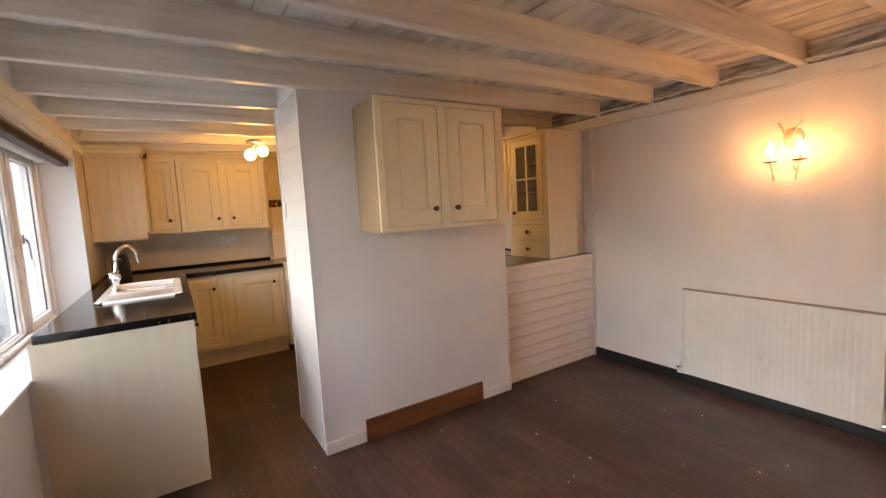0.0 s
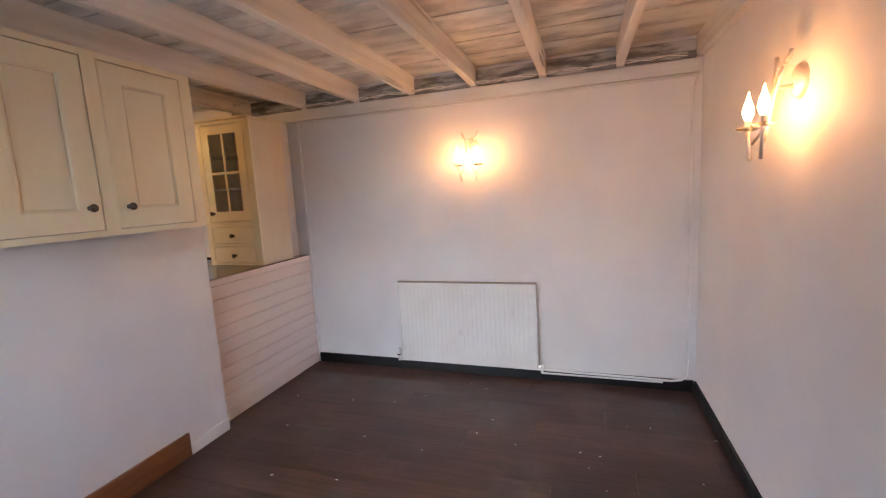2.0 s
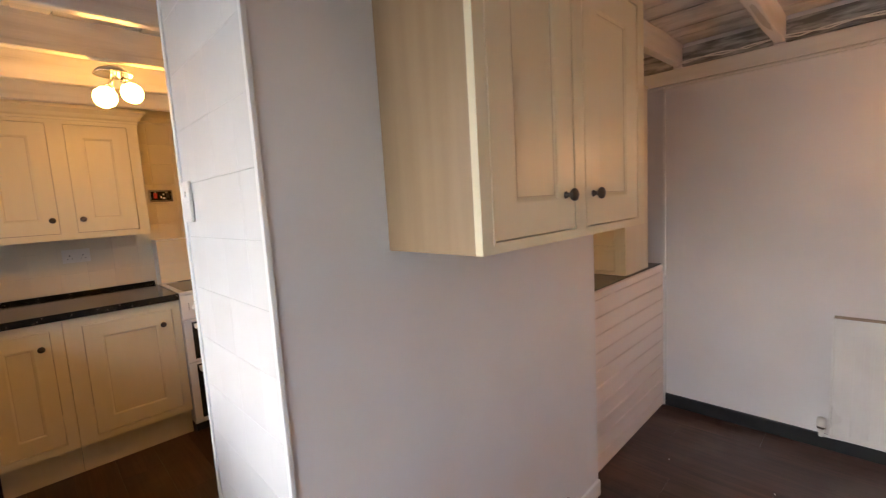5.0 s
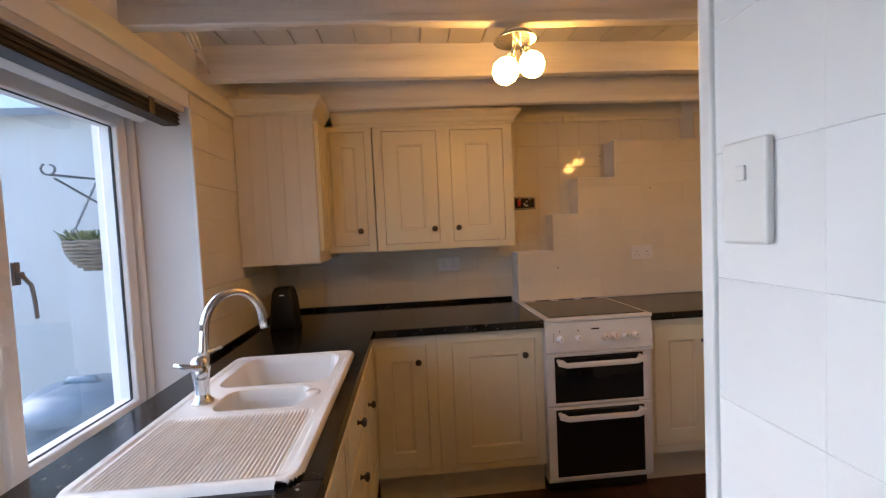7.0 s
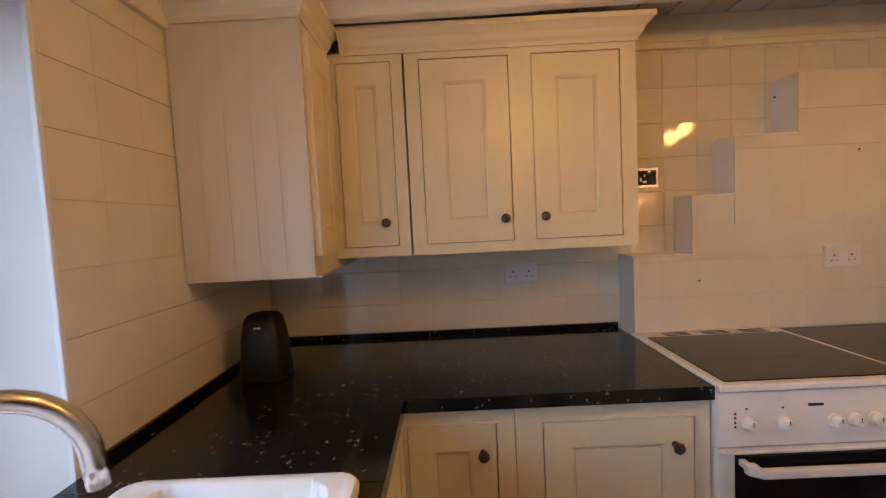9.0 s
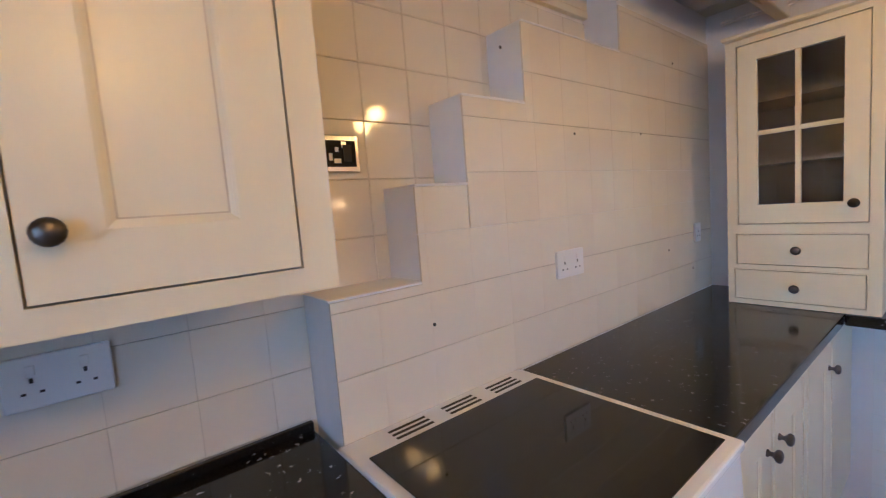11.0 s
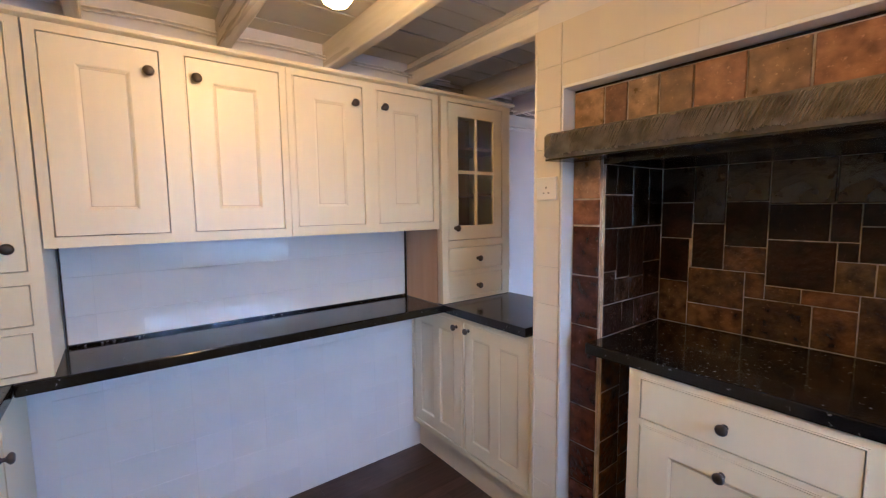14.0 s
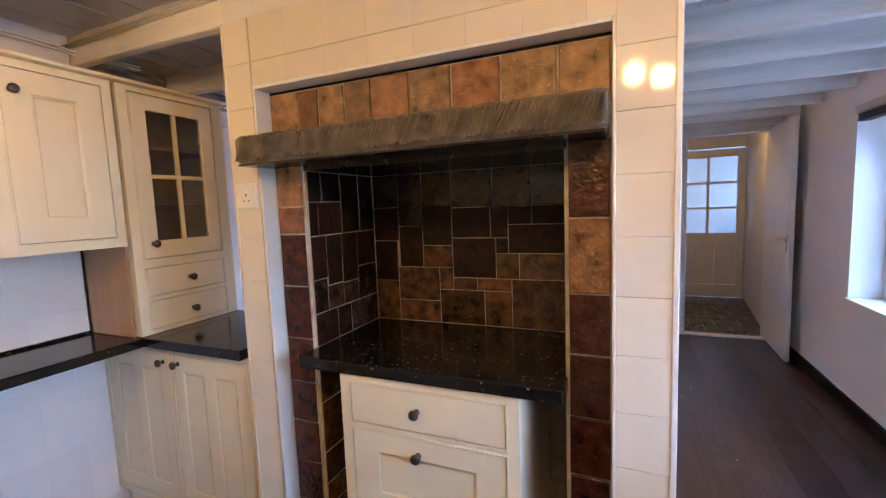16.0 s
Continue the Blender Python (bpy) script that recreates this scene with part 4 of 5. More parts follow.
panel = part("control_panel", prism(((0.0, 0.735), (-0.012, 0.745), (-0.004, 0.888), (0.018, 0.893), (0.018, 0.735)), -0.003, 0.548, "x"), M_ENAMEL, ck, bevel=0.002)
for kx in (0.07, 0.165, 0.30, 0.35, 0.405, 0.46):
    part("dial", lathe([(0.019, 0), (0.019, 0.006), (0.015, 0.010), (0.014, 0.022), (0.011, 0.025)], 18, (kx, -0.008, 0.806), Matrix.Rotation(radians(90), 4, "X")), M_ENAMEL, panel, "white cooker dial", smooth=False)
    part("dial_mark", boxes((kx - 0.0012, kx + 0.0012, -0.0335, -0.031, 0.806, 0.818)), M_DARK, panel)
part("lower_lip", boxes((-0.006, 0.551, -0.021, 0.016, 0.7285, 0.7345)), M_ENAMEL, panel, bevel=0.002)
part("maker_mark", boxes((0.232, 0.272, -0.0085, -0.0065, 0.846, 0.853)), M_DARK, panel)
part("symbols", boxes(*[(0.035, 0.039, -0.0115, -0.008, 0.795 + i * 0.012, 0.800 + i * 0.012) for i in range(4)], (0.066, 0.072, -0.0075, -0.006, 0.842, 0.847), (0.162, 0.168, -0.0075, -0.006, 0.842, 0.847)), M_DARK, panel)
for z0, z1 in ((0.468, 0.728), (0.085, 0.458)):
    dr = part("oven_door", boxes((0.0, 0.042, 0.0, 0.018, z0, z1), (0.503, 0.545, 0, 0.018, z0, z1), (0.042, 0.503, 0, 0.018, z0, z0 + 0.012), (0.042, 0.503, 0, 0.018, z1 - 0.014, z1)), M_ENAMEL, ck, bevel=0.0015)
    part("door_glass", boxes((0.042, 0.503, 0.002, 0.015, z0 + 0.012, z1 - 0.014)), M_BLACKGLASS, dr)
    hb = prism(((0.048, z1 - 0.020), (0.048, z1 - 0.047), (0.092, z1 - 0.060), (0.453, z1 - 0.060), (0.497, z1 - 0.047), (0.497, z1 - 0.020), (0.470, z1 - 0.020), (0.450, z1 - 0.036), (0.095, z1 - 0.036), (0.075, z1 - 0.020)), -0.042, -0.024, "y")
    box(hb, 0.052, 0.070, -0.0245, 0.002, z1 - 0.042, z1 - 0.024)
    box(hb, 0.475, 0.493, -0.0245, 0.002, z1 - 0.042, z1 - 0.024)
    part("oven_handle", hb, M_ENAMEL, dr, "white oven door handle", bevel=0.003)

# ---- sink and tap ----
sink = thing("sink", "white ceramic one-and-a-half bowl sink with a ribbed drainer", "sink", (0, 0, 0.904))


def rounded(x, y, x0, x1, y0, y1, r):
    dx = max(x0 + r - x, 0, x - x1 + r)
    dy = max(y0 + r - y, 0, y - y1 + r)
    inside = r - math.hypot(dx, dy)
    return min(inside, x - x0, x1 - x, y - y0, y1 - y) if dx == 0 or dy == 0 else inside


def sink_height(x, y):
    rim = rounded(x, y, SX0, SX1, SY0, SY1, 0.045)
    if rim < 0:
        return None
    z = 0.014 * min(1, rim / 0.008) ** 0.5
    inner = min(1.0, max(0.0, (rim - 0.022) / 0.008))
    z -= 0.004 * inner
    d = rounded(x, y, -0.278, 0.068, 3.962, 4.268, 0.055)
    if d > 0:
        z -= 0.195 * min(1, d / 0.045) ** 0.7
    d = rounded(x, y, -0.215, 0.030, 3.775, 3.925, 0.045)
    if d > 0:
        z -= 0.135 * min(1, d / 0.035) ** 0.7
    d = rounded(x, y, -0.30, 0.075, 3.43, 3.745, 0.02)
    if d > 0:
        z -= 0.002 + 0.0038 * min(1, d / 0.012) * (0.5 + 0.5 * math.sin(2 * math.pi * x / 0.0098))
    return z


bm = bmesh.new()
nx, ny = 280, 130
grid = []
for i in range(nx + 1):
    row = []
    for j in range(ny + 1):
        x, y = SX0 + (SX1 - SX0) * i / nx, SY0 + (SY1 - SY0) * j / ny
        h = sink_height(x, y)
        row.append(None if h is None else bm.verts.new((x, y, h)))
    grid.append(row)
for i in range(nx):
    for j in range(ny):
        q = [grid[i][j], grid[i + 1][j], grid[i + 1][j + 1], grid[i][j + 1]]
        q = [v for v in q if v]
        if len(q) > 2:
            bm.faces.new(q)
part("basin", bm, M_CERAMIC, sink, smooth=True)
part("waste_cover", lathe([(0.022, 0.0), (0.022, 0.004), (0.018, 0.007), (0.0001, 0.008)], 24, (0.045, 3.86, 0.010), closed=False), M_CERAMIC, sink, "white round waste knob", smooth=True)
part("plughole", lathe([(0.035, 0.0), (0.035, 0.003), (0.02, 0.002), (0.0001, 0.001)], 24, (-0.10, 4.12, -0.1848), closed=False), M_CHROME, sink, "chrome waste", smooth=True)
tap = thing("tap", "chrome swan-neck mixer tap with two lever handles", "tap", (-0.262, 3.85, 0.914))
part("tap_body", lathe([(0.030, 0), (0.030, 0.006), (0.022, 0.012), (0.019, 0.03), (0.022, 0.075), (0.026, 0.10), (0.024, 0.125), (0.014, 0.135)], 24), M_CHROME, tap, smooth=True)
dx, dy = 0.66, 0.75
neck = [(0, 0, 0.12), (0.008, 0.008, 0.15), (0.012, 0.012, 0.205)]
R = 0.090
for a in range(0, 181, 12):
    r = R * (1 - math.cos(radians(a)))
    neck.append((0.012 + r * dx, 0.012 + r * dy, 0.205 + R * 1.12 * math.sin(radians(a))))
neck.append((2 * R * dx + 0.014, 2 * R * dy + 0.014, 0.175))
part("spout", tube(neck, 0.0125, 14), M_CHROME, tap, smooth=True)
for s, tipz in ((-1, 0.135), (1, 0.140)):
    bx, by = s * 0.012, s * -0.022
    bm = tube([(bx, by, 0.085), (bx * 2.2, by * 2.2, 0.105)], 0.015, 12)
    tube([(bx * 2.0, by * 2.0, 0.105), (bx * 3.4 + s * -0.01, by * 3.4 - 0.0, 0.122), (bx * 2 + s * -0.045, by * 2 + s * -0.055, tipz)], 0.008, 10, bm, radii=[0.011, 0.009, 0.006])
    part("lever", bm, M_CHROME, tap, smooth=True)

disp = thing("dispenser", "black tapered plastic kitchen dispenser on the worktop", "dispenser", (-0.315, 4.885, 0.905))
disp.scale = (1.12, 1.12, 1.18)
bm = bmesh.new()
rings = []
for z, w, d, r in ((0, 0.062, 0.055, 0.02), (0.004, 0.064, 0.057, 0.022), (0.12, 0.055, 0.050, 0.022), (0.160, 0.047, 0.044, 0.02), (0.176, 0.038, 0.036, 0.018), (0.180, 0.02, 0.02, 0.01)):
    pts = []
    for cx, cy, a0 in ((w - r, d - r, 0), (-w + r, d - r, 90), (-w + r, -d + r, 180), (w - r, -d + r, 270)):
        for a in (0, 30, 60, 90):
            pts.append((cx + r * math.cos(radians(a0 + a)), cy + r * math.sin(radians(a0 + a))))
    rings.append([bm.verts.new((a, b, z)) for a, b in pts])
for a, b in zip(rings, rings[1:]):
    for k in range(16):
        bm.faces.new((a[k], a[(k + 1) % 16], b[(k + 1) % 16], b[k]))
bm.faces.new(rings[0][::-1])
bm.faces.new(rings[-1])
part("case", bm, M_BLACK, disp, smooth=True)
part("badge", boxes((-0.008, 0.012, -0.0525, -0.0505, 0.143, 0.148)), M_PLASTIC, disp, "small white badge")

# ---- mantel and fireplace lining ----
mantel = thing("mantel_beam", "tooled gritstone mantel beam over the fireplace", "mantel")
bm = bmesh.new()
n = 46
rings = []
for i in range(n + 1):
    x = 0.862 + (1.972 - 0.862) * i / n
    e = 0.0012 * math.sin(i * 1.3) + 0.0008 * math.sin(i * 3.1)
    lo = 1.552 + (0.006 if i in (0, n) else 0) + 0.0007 * math.sin(i * 0.7)
    y1 = 3.172 + e - (0.008 if i in (0, n) else 0)
    rings.append([bm.verts.new(p) for p in ((x, 3.022, lo), (x, 3.022, 1.640), (x, y1 - 0.012, 1.641 + e * 0.3), (x, y1, 1.630), (x, y1 + e, 1.598), (x, y1 - 0.002, 1.566 + e * 0.3), (x, y1 - 0.012, lo))])
for a, b in zip(rings, rings[1:]):
    for k in range(7):
        bm.faces.new((a[k], a[(k + 1) % 7], b[(k + 1) % 7], b[k]))
bm.faces.new(rings[0])
bm.faces.new(rings[-1][::-1])
part("stone", bm, M_STONE, mantel)
bm = bmesh.new()
for i in range(224):
    x = 0.868 + i * 0.0049 + random.uniform(-0.0007, 0.0007)
    a, b = -min(0.031 + random.uniform(-0.003, 0.003), x - 0.866), random.uniform(-0.004, 0.003)
    w = random.uniform(0.0016, 0.0028)
    h = random.uniform(0.0004, 0.0020)
    v = [bm.verts.new(p) for p in ((x, 3.169, 1.566 + b), (x + w, 3.169, 1.566 + b), (x + w + a, 3.169, 1.632 - b), (x + a, 3.169, 1.632 - b),
                                   (x + w * 0.5, 3.1765 + h, 1.568 + b), (x + w * 0.5 + a, 3.1765 + h, 1.630 - b))]
    bm.faces.new((v[0], v[4], v[5], v[3]))
    bm.faces.new((v[1], v[2], v[5], v[4]))
    bm.faces.new((v[0], v[1], v[4]))
    bm.faces.new((v[3], v[5], v[2]))
# thin black slab under the mantel stone
part("black_underside", boxes((0.868, 1.966, 3.034, 3.163, 1.5475, 1.5535)), M_JET, mantel, "black underside")
part("tool_ridges", bm, M_RIDGE_LIT, mantel, "diagonal tool ridges, their caught light painted paler")

lining = structure(part("fireplace_lining", boxes((0.965, 0.973, 2.602, 3.018, 0, 1.553), (1.822, 1.83, 2.602, 3.018, 0, 1.553), (0.973, 1.822, 2.595, 2.603, 0, 1.553)), M_LGROUT), "tiled fireplace lining, darker towards the top")
structure(part("niche_soot", boxes((0.857, 1.944, 3.0262, 3.029, 1.7935, 1.8005)), M_JET), "dark ragged joint over the stone tiles")
# black slab across the head of the fireplace opening
structure(part("soot_band", boxes((0.966, 1.829, 2.604, 3.0195, 1.533, 1.5545)), M_JET), "black fireplace head")
structure(part("fireplace_cheek", boxes((0.854, 0.9655, 3.0205, 3.026, 0, 1.551), (1.8295, 1.946, 3.0205, 3.026, 0, 1.551), (0.854, 1.946, 3.0205, 3.026, 1.642, 1.80)), M_LGROUT), "pale grout bed of the stone tiles")

# ---- dining room fittings ----
rad = thing("radiator", "white steel panel radiator on brackets under the wall light", "radiator", (X_DIN, 0, 0))
bm = bmesh.new()
ys, k = [], 0
prof = []
y = 0.812
while y < 1.79:
    prof += [(y, -0.052), (y + 0.020, -0.052), (y + 0.024, -0.0505), (y + 0.030, -0.0505), (y + 0.034, -0.052)]
    y += 0.0335
prof = [(0.796, -0.050)] + [p for p in prof if p[0] < 1.80] + [(1.808, -0.050)]
front = [[bm.verts.new((x if 0.115 < z < 0.668 else -0.0515, y, z)) for y, x in prof] for z in (0.088, 0.112, 0.122, 0.660, 0.672, 0.694)]
for a, b in zip(front, front[1:]):
    for i in range(len(prof) - 1):
        bm.faces.new((a[i], a[i + 1], b[i + 1], b[i]))
box(bm, -0.046, -0.030, 0.796, 1.808, 0.088, 0.694)
part("panel", bm, M_RAD, rad)
part("top_cap", boxes((-0.056, -0.024, 0.790, 1.814, 0.694, 0.702)), M_CAP, rad, bevel=0.002)
part("side_cap", boxes((-0.054, -0.026, 0.786, 0.795, 0.095, 0.69), (-0.054, -0.026, 1.809, 1.818, 0.095, 0.69)), M_RAD, rad, bevel=0.002)
for y in (1.0, 1.6):
    part("bracket", boxes((-0.030, -0.001, y, y + 0.03, 0.2, 0.6)), M_RAD, rad)
v = part("valve", lathe([(0.010, 0.075), (0.010, 0.105), (0.014, 0.108), (0.014, 0.125), (0.018, 0.13), (0.018, 0.165), (0.014, 0.172), (0.0001, 0.174)], 16, (-0.040, 1.845, 0), closed=False), M_PLASTIC, rad, "white and chrome radiator valve", smooth=True)
part("valve_collar", lathe([(0.0185, 0.118), (0.0185, 0.129)], 16, (-0.040, 1.845, 0)), M_CHROME, v)
v = part("valve", lathe([(0.009, 0.06), (0.009, 0.088), (0.014, 0.09), (0.014, 0.115), (0.010, 0.12), (0.0001, 0.121)], 16, (-0.040, 0.762, 0), closed=False), M_PLASTIC, rad, "white lockshield valve", smooth=True)
part("valve_tail", tube([(-0.04, 0.765, 0.105), (-0.04, 0.80, 0.105)], 0.008, 10), M_CHROME, v)

pipe = thing("heating_pipe", "white painted heating pipe along the skirting", "pipe")
part("pipe", tube([(X_DIN - 0.04, 1.845, 0.10), (X_DIN - 0.038, 1.845, 0.082), (X_DIN - 0.03, 1.83, 0.078), (X_DIN - 0.026, 1.75, 0.080), (X_DIN - 0.024, 0.9, 0.078), (X_DIN - 0.024, 0.2, 0.072), (X_DIN - 0.02, -0.05, 0.066), (X_DIN - 0.014, -0.11, 0.075), (X_DIN - 0.012, -0.135, 0.11), (X_DIN - 0.012, -0.14, 0.2), (X_DIN - 0.012, -0.142, 1.0), (X_DIN - 0.012, -0.14, 1.85), (X_DIN - 0.014, -0.150, 1.90), (X_DIN - 0.02, -0.172, 1.935)], 0.0075, 10), M_WHITE, pipe, smooth=True)
part("pipe", tube([(X_DIN - 0.04, 0.762, 0.075), (X_DIN - 0.04, 0.762, 0.06), (X_DIN - 0.03, 0.70, 0.056), (X_DIN - 0.026, 0.3, 0.056), (X_DIN - 0.02, 0.0, 0.052)], 0.006, 8), M_WHITE, pipe, smooth=True)
for z in (0.35, 0.62, 0.99, 1.235, 1.6):
    part("pipe_clip", boxes((X_DIN - 0.021, X_DIN - 0.001, -0.153, -0.129, z, z + 0.012)), M_PLASTIC, pipe, bevel=0.002)
part("cable", tube([(X_DIN - 0.006, -0.115, 1.235), (X_DIN - 0.008, -0.108, 1.15), (X_DIN - 0.008, -0.112, 1.05), (X_DIN - 0.006, -0.128, 0.99)], 0.004, 8), M_WHITE, pipe, smooth=True)


def sconce(at, rz):
    """A twin candle wall light: oval chrome plate, crossed reed stems, two glass dishes with lit candle bulbs. The wall is at y = 0, the room at -y."""
    s = thing("wall_light", "chrome twin-candle wall light with crossed reed stems, lit", "wall light", at, rz, "wall lights")
    part("backplate", lathe([(0.050, 0.0), (0.052, 0.004), (0.046, 0.014), (0.026, 0.022), (0.0001, 0.024)], 28, (0, 0, 0), Matrix.Rotation(radians(90), 4, "X") @ Matrix.Diagonal((1, 1.12, 1, 1)), closed=False), M_SATIN, s, smooth=True)
    for k in (-1, 1):
        part("arm", tube([(k * 0.034, -0.058, 0.050), (k * 0.022, -0.066, 0.020), (k * 0.012, -0.072, -0.020), (k * 0.004, -0.078, -0.070), (k * 0.018, -0.094, -0.140), (k * 0.050, -0.114, -0.186)], 0.005, 10, radii=[0.006, 0.006, 0.006, 0.006, 0.0058, 0.0055]), M_SATIN, s, smooth=True)
        part("reed", tube([(k * 0.036, -0.057, 0.052), (k * 0.050, -0.052, 0.075), (k * 0.056, -0.050, 0.090)], 0.006, 10, radii=[0.0062, 0.0072, 0.0065]), M_SATIN, s, smooth=True)
        part("reed_joint", lathe([(0.007, -0.004), (0.0085, 0.0), (0.007, 0.004)], 12, (k * 0.035, -0.0575, 0.050), Matrix.Rotation(radians(k * 25), 4, "Y")), M_SATIN, s, smooth=True)
        part("stem", tube([(k * 0.068, -0.122, -0.139), (k * 0.064, -0.122, -0.160), (k * 0.050, -0.119, -0.240)], 0.006, 10, radii=[0.0095, 0.0055, 0.0062]), M_SATIN, s, smooth=True)
        dish = part("dish", lathe([(0.006, -0.141), (0.026, -0.139), (0.038, -0.131), (0.039, -0.128), (0.026, -0.135), (0.006, -0.137)], 24, (k * 0.068, -0.122, 0)), M_DISH, s, "clear glass dish", smooth=True)
        dish.visible_shadow = False
        part("candle", lathe([(0.0105, -0.136), (0.0105, -0.104)], 16, (k * 0.068, -0.122, 0)), M_PLASTIC, s, "white candle tube")
        bulb = part("bulb", lathe([(0.008, 0.0), (0.0135, 0.010), (0.0175, 0.023), (0.0170, 0.036), (0.0125, 0.054), (0.0068, 0.072), (0.0038, 0.088), (0.0001, 0.098)], 18, closed=False), M_BULB, s, "lit flame-shaped bulb", smooth=True)
        bulb.matrix_basis = pose(k * 0.068, -0.122, -0.104)
        bulb.visible_shadow = False
        part("coil", lathe([(0.0001, 0.012), (0.003, 0.014), (0.003, 0.032), (0.0001, 0.034)], 10, closed=False), M_COIL, bulb, "glowing coil of the bulb")
    part("wall_arm", tube([(0, -0.02, -0.012), (0, -0.072, -0.016)], 0.007, 10), M_SATIN, s, smooth=True)
    return s


sconce((X_DIN, 1.205, 1.652), -90)
sconce((1.94, Y_BACK, 1.640), 180)

# ceiling spot lamp
sp = thing("ceiling_light", "chrome ceiling light with two lit opal glass shades", "ceiling light", (0.725, 3.965, 2.004))
part("rose", lathe([(0.030, 0.0), (0.052, -0.010), (0.068, -0.026), (0.070, -0.032), (0.062, -0.030), (0.0001, -0.022)], 24, closed=False), M_CHROME, sp, smooth=True)
for dxy, ez, tilt in (((-0.014, 0.0), -0.074, (24, -8)), ((0.036, 0.040), -0.036, (-32, 10))):
    end = (dxy[0], dxy[1], ez)
    part("arm", tube([(0, 0, -0.012), (dxy[0] * 0.5, dxy[1] * 0.5, ez * 0.6 - 0.005), end], 0.006, 8), M_CHROME, sp, smooth=True)
    turn = Matrix.Rotation(radians(tilt[0]), 4, "Y") @ Matrix.Rotation(radians(tilt[1]), 4, "X")
    part("holder", lathe([(0.012, 0.0), (0.018, -0.012), (0.018, -0.022)], 16, end, turn), M_CHROME, sp, smooth=True)
    part("shade", lathe([(0.019, -0.020), (0.034, -0.034), (0.043, -0.055), (0.040, -0.076), (0.027, -0.094), (0.012, -0.103), (0.0001, -0.105)], 20, end, turn, closed=False), M_SPOT, sp, "lit opal glass shade", smooth=True)

copy_thing(sp, pose(1.985, 3.96, 2.030, 0, 0, 40))

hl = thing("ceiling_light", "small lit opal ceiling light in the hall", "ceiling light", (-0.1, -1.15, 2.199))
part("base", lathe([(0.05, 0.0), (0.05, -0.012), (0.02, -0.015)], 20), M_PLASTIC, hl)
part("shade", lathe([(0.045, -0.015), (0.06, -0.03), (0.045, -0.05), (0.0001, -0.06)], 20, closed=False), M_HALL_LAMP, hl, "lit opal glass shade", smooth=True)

# ---- sockets and switches ----


def socket(label, at, rz, w=0.138, h=0.085, material=None, name="socket"):
    s = thing(name, label, "socket", at, rz)
    part("plate", boxes((-w / 2, w / 2, -0.010, 0, -h / 2, h / 2)), material or M_PLASTIC, s, bevel=0.003)
    n = 2 if w > 0.1 else 1
    for k in range(n):
        cx = (k - (n - 1) / 2) * 0.066
        part("rocker", boxes((cx - 0.006, cx + 0.006, -0.0135, -0.010, 0.012, 0.028)), material or M_PLASTIC, s, bevel=0.001)
        if name == "light_switch":
            continue
        part("pin_holes", boxes((cx - 0.0025, cx + 0.0025, -0.0106, -0.0098, 0.0, 0.008), (cx - 0.014, cx - 0.008, -0.0106, -0.0098, -0.018, -0.014), (cx + 0.008, cx + 0.014, -0.0106, -0.0098, -0.018, -0.014)), M_DARK, s)
    return s


socket("white double socket on the cream tiled wall", (1.813, Y_PROUD - 0.007, 1.177), 0)
socket("white double socket under the wall cupboards", (0.60, Y_END - 0.007, 1.155), 0)
socket("white double socket beside the fireplace", (2.012, Y_FIRE + 0.007, 1.455), 180, 0.09, 0.085)
sw = socket("chrome and black cooker switch on the tiled wall", (1.108, Y_END - 0.007, 1.522), 0, 0.146, 0.086, M_CHROME, "cooker_switch")
part("black_insert", boxes((-0.062, 0.062, -0.0125, -0.0101, -0.030, 0.030)), M_BLACKGLASS, sw)
part("black_rocker", boxes((0.030, 0.050, -0.016, -0.0126, -0.018, 0.020)), M_DARK, sw)
part("neon", boxes((-0.006, 0.002, -0.0145, -0.0126, -0.016, 0.000)), M_PLASTIC, sw, "small white indicator")
part("pin_cover", boxes((0.006, 0.022, -0.0150, -0.0126, -0.022, -0.012), (0.010, 0.018, -0.0145, -0.0126, 0.004, 0.014)), M_PLASTIC, sw, "white socket pin marks")
part("red_rocker", boxes((-0.046, -0.026, -0.016, -0.0126, -0.018, 0.020)), M_RED, sw)
sw2 = socket("white light switch on the white tiled side of the chimney breast", (0.715, 3.02, 1.405), -90, 0.06, 0.11, None, "light_switch")
socket("small white fused switch at the back of the worktop", (2.80, Y_PROUD - 0.007, 1.18), 0, 0.06, 0.085)
det = thing("junction_box", "cream painted junction box on the wall top", "junction box", (1.40, Y_END - 0.022, 2.045))
part("box", boxes((-0.03, 0.03, -0.03, 0, -0.02, 0.02)), M_CREAM, det, bevel=0.004)
cb = thing("ceiling_cables", "white painted cables clipped above the cupboards", "cable")
for o in (0.0, 0.012):
    pts = []
    for i in range(64):
        y = 2.8 + 2.3 * i / 63
        pts.append((2.955 - o * 0.3, y, 2.085 + o + 0.010 * abs(math.sin((y - 3.04) * math.pi / 0.46))))
    part("cable", tube(pts, 0.004, 6), M_BEAM, cb, smooth=True)
for k in range(3):
    part("cable", tube([(0.8 + k * 0.02, 3.07 + k * 0.011, 2.13), (1.6, 3.07 + k * 0.011, 2.128), (2.3, 3.07 + k * 0.012, 2.125), (2.97, 3.073 + k * 0.013, 2.115)], 0.0042, 6), M_BEAM, cb, smooth=True)
cd = thing("ceiling_cables", "grey cables lying on the timber rail", "cable")
for k in range(2):
    pts = [(X_DIN - 0.055 - 0.004 * k, -0.1 + 2.6 * i / 50, 2.040 + 0.016 * abs(math.sin(i * 0.55 + k)) + 0.004) for i in range(51)]
    part("cable", tube(pts, 0.0035, 6), M_BEAM, cd, smooth=True)

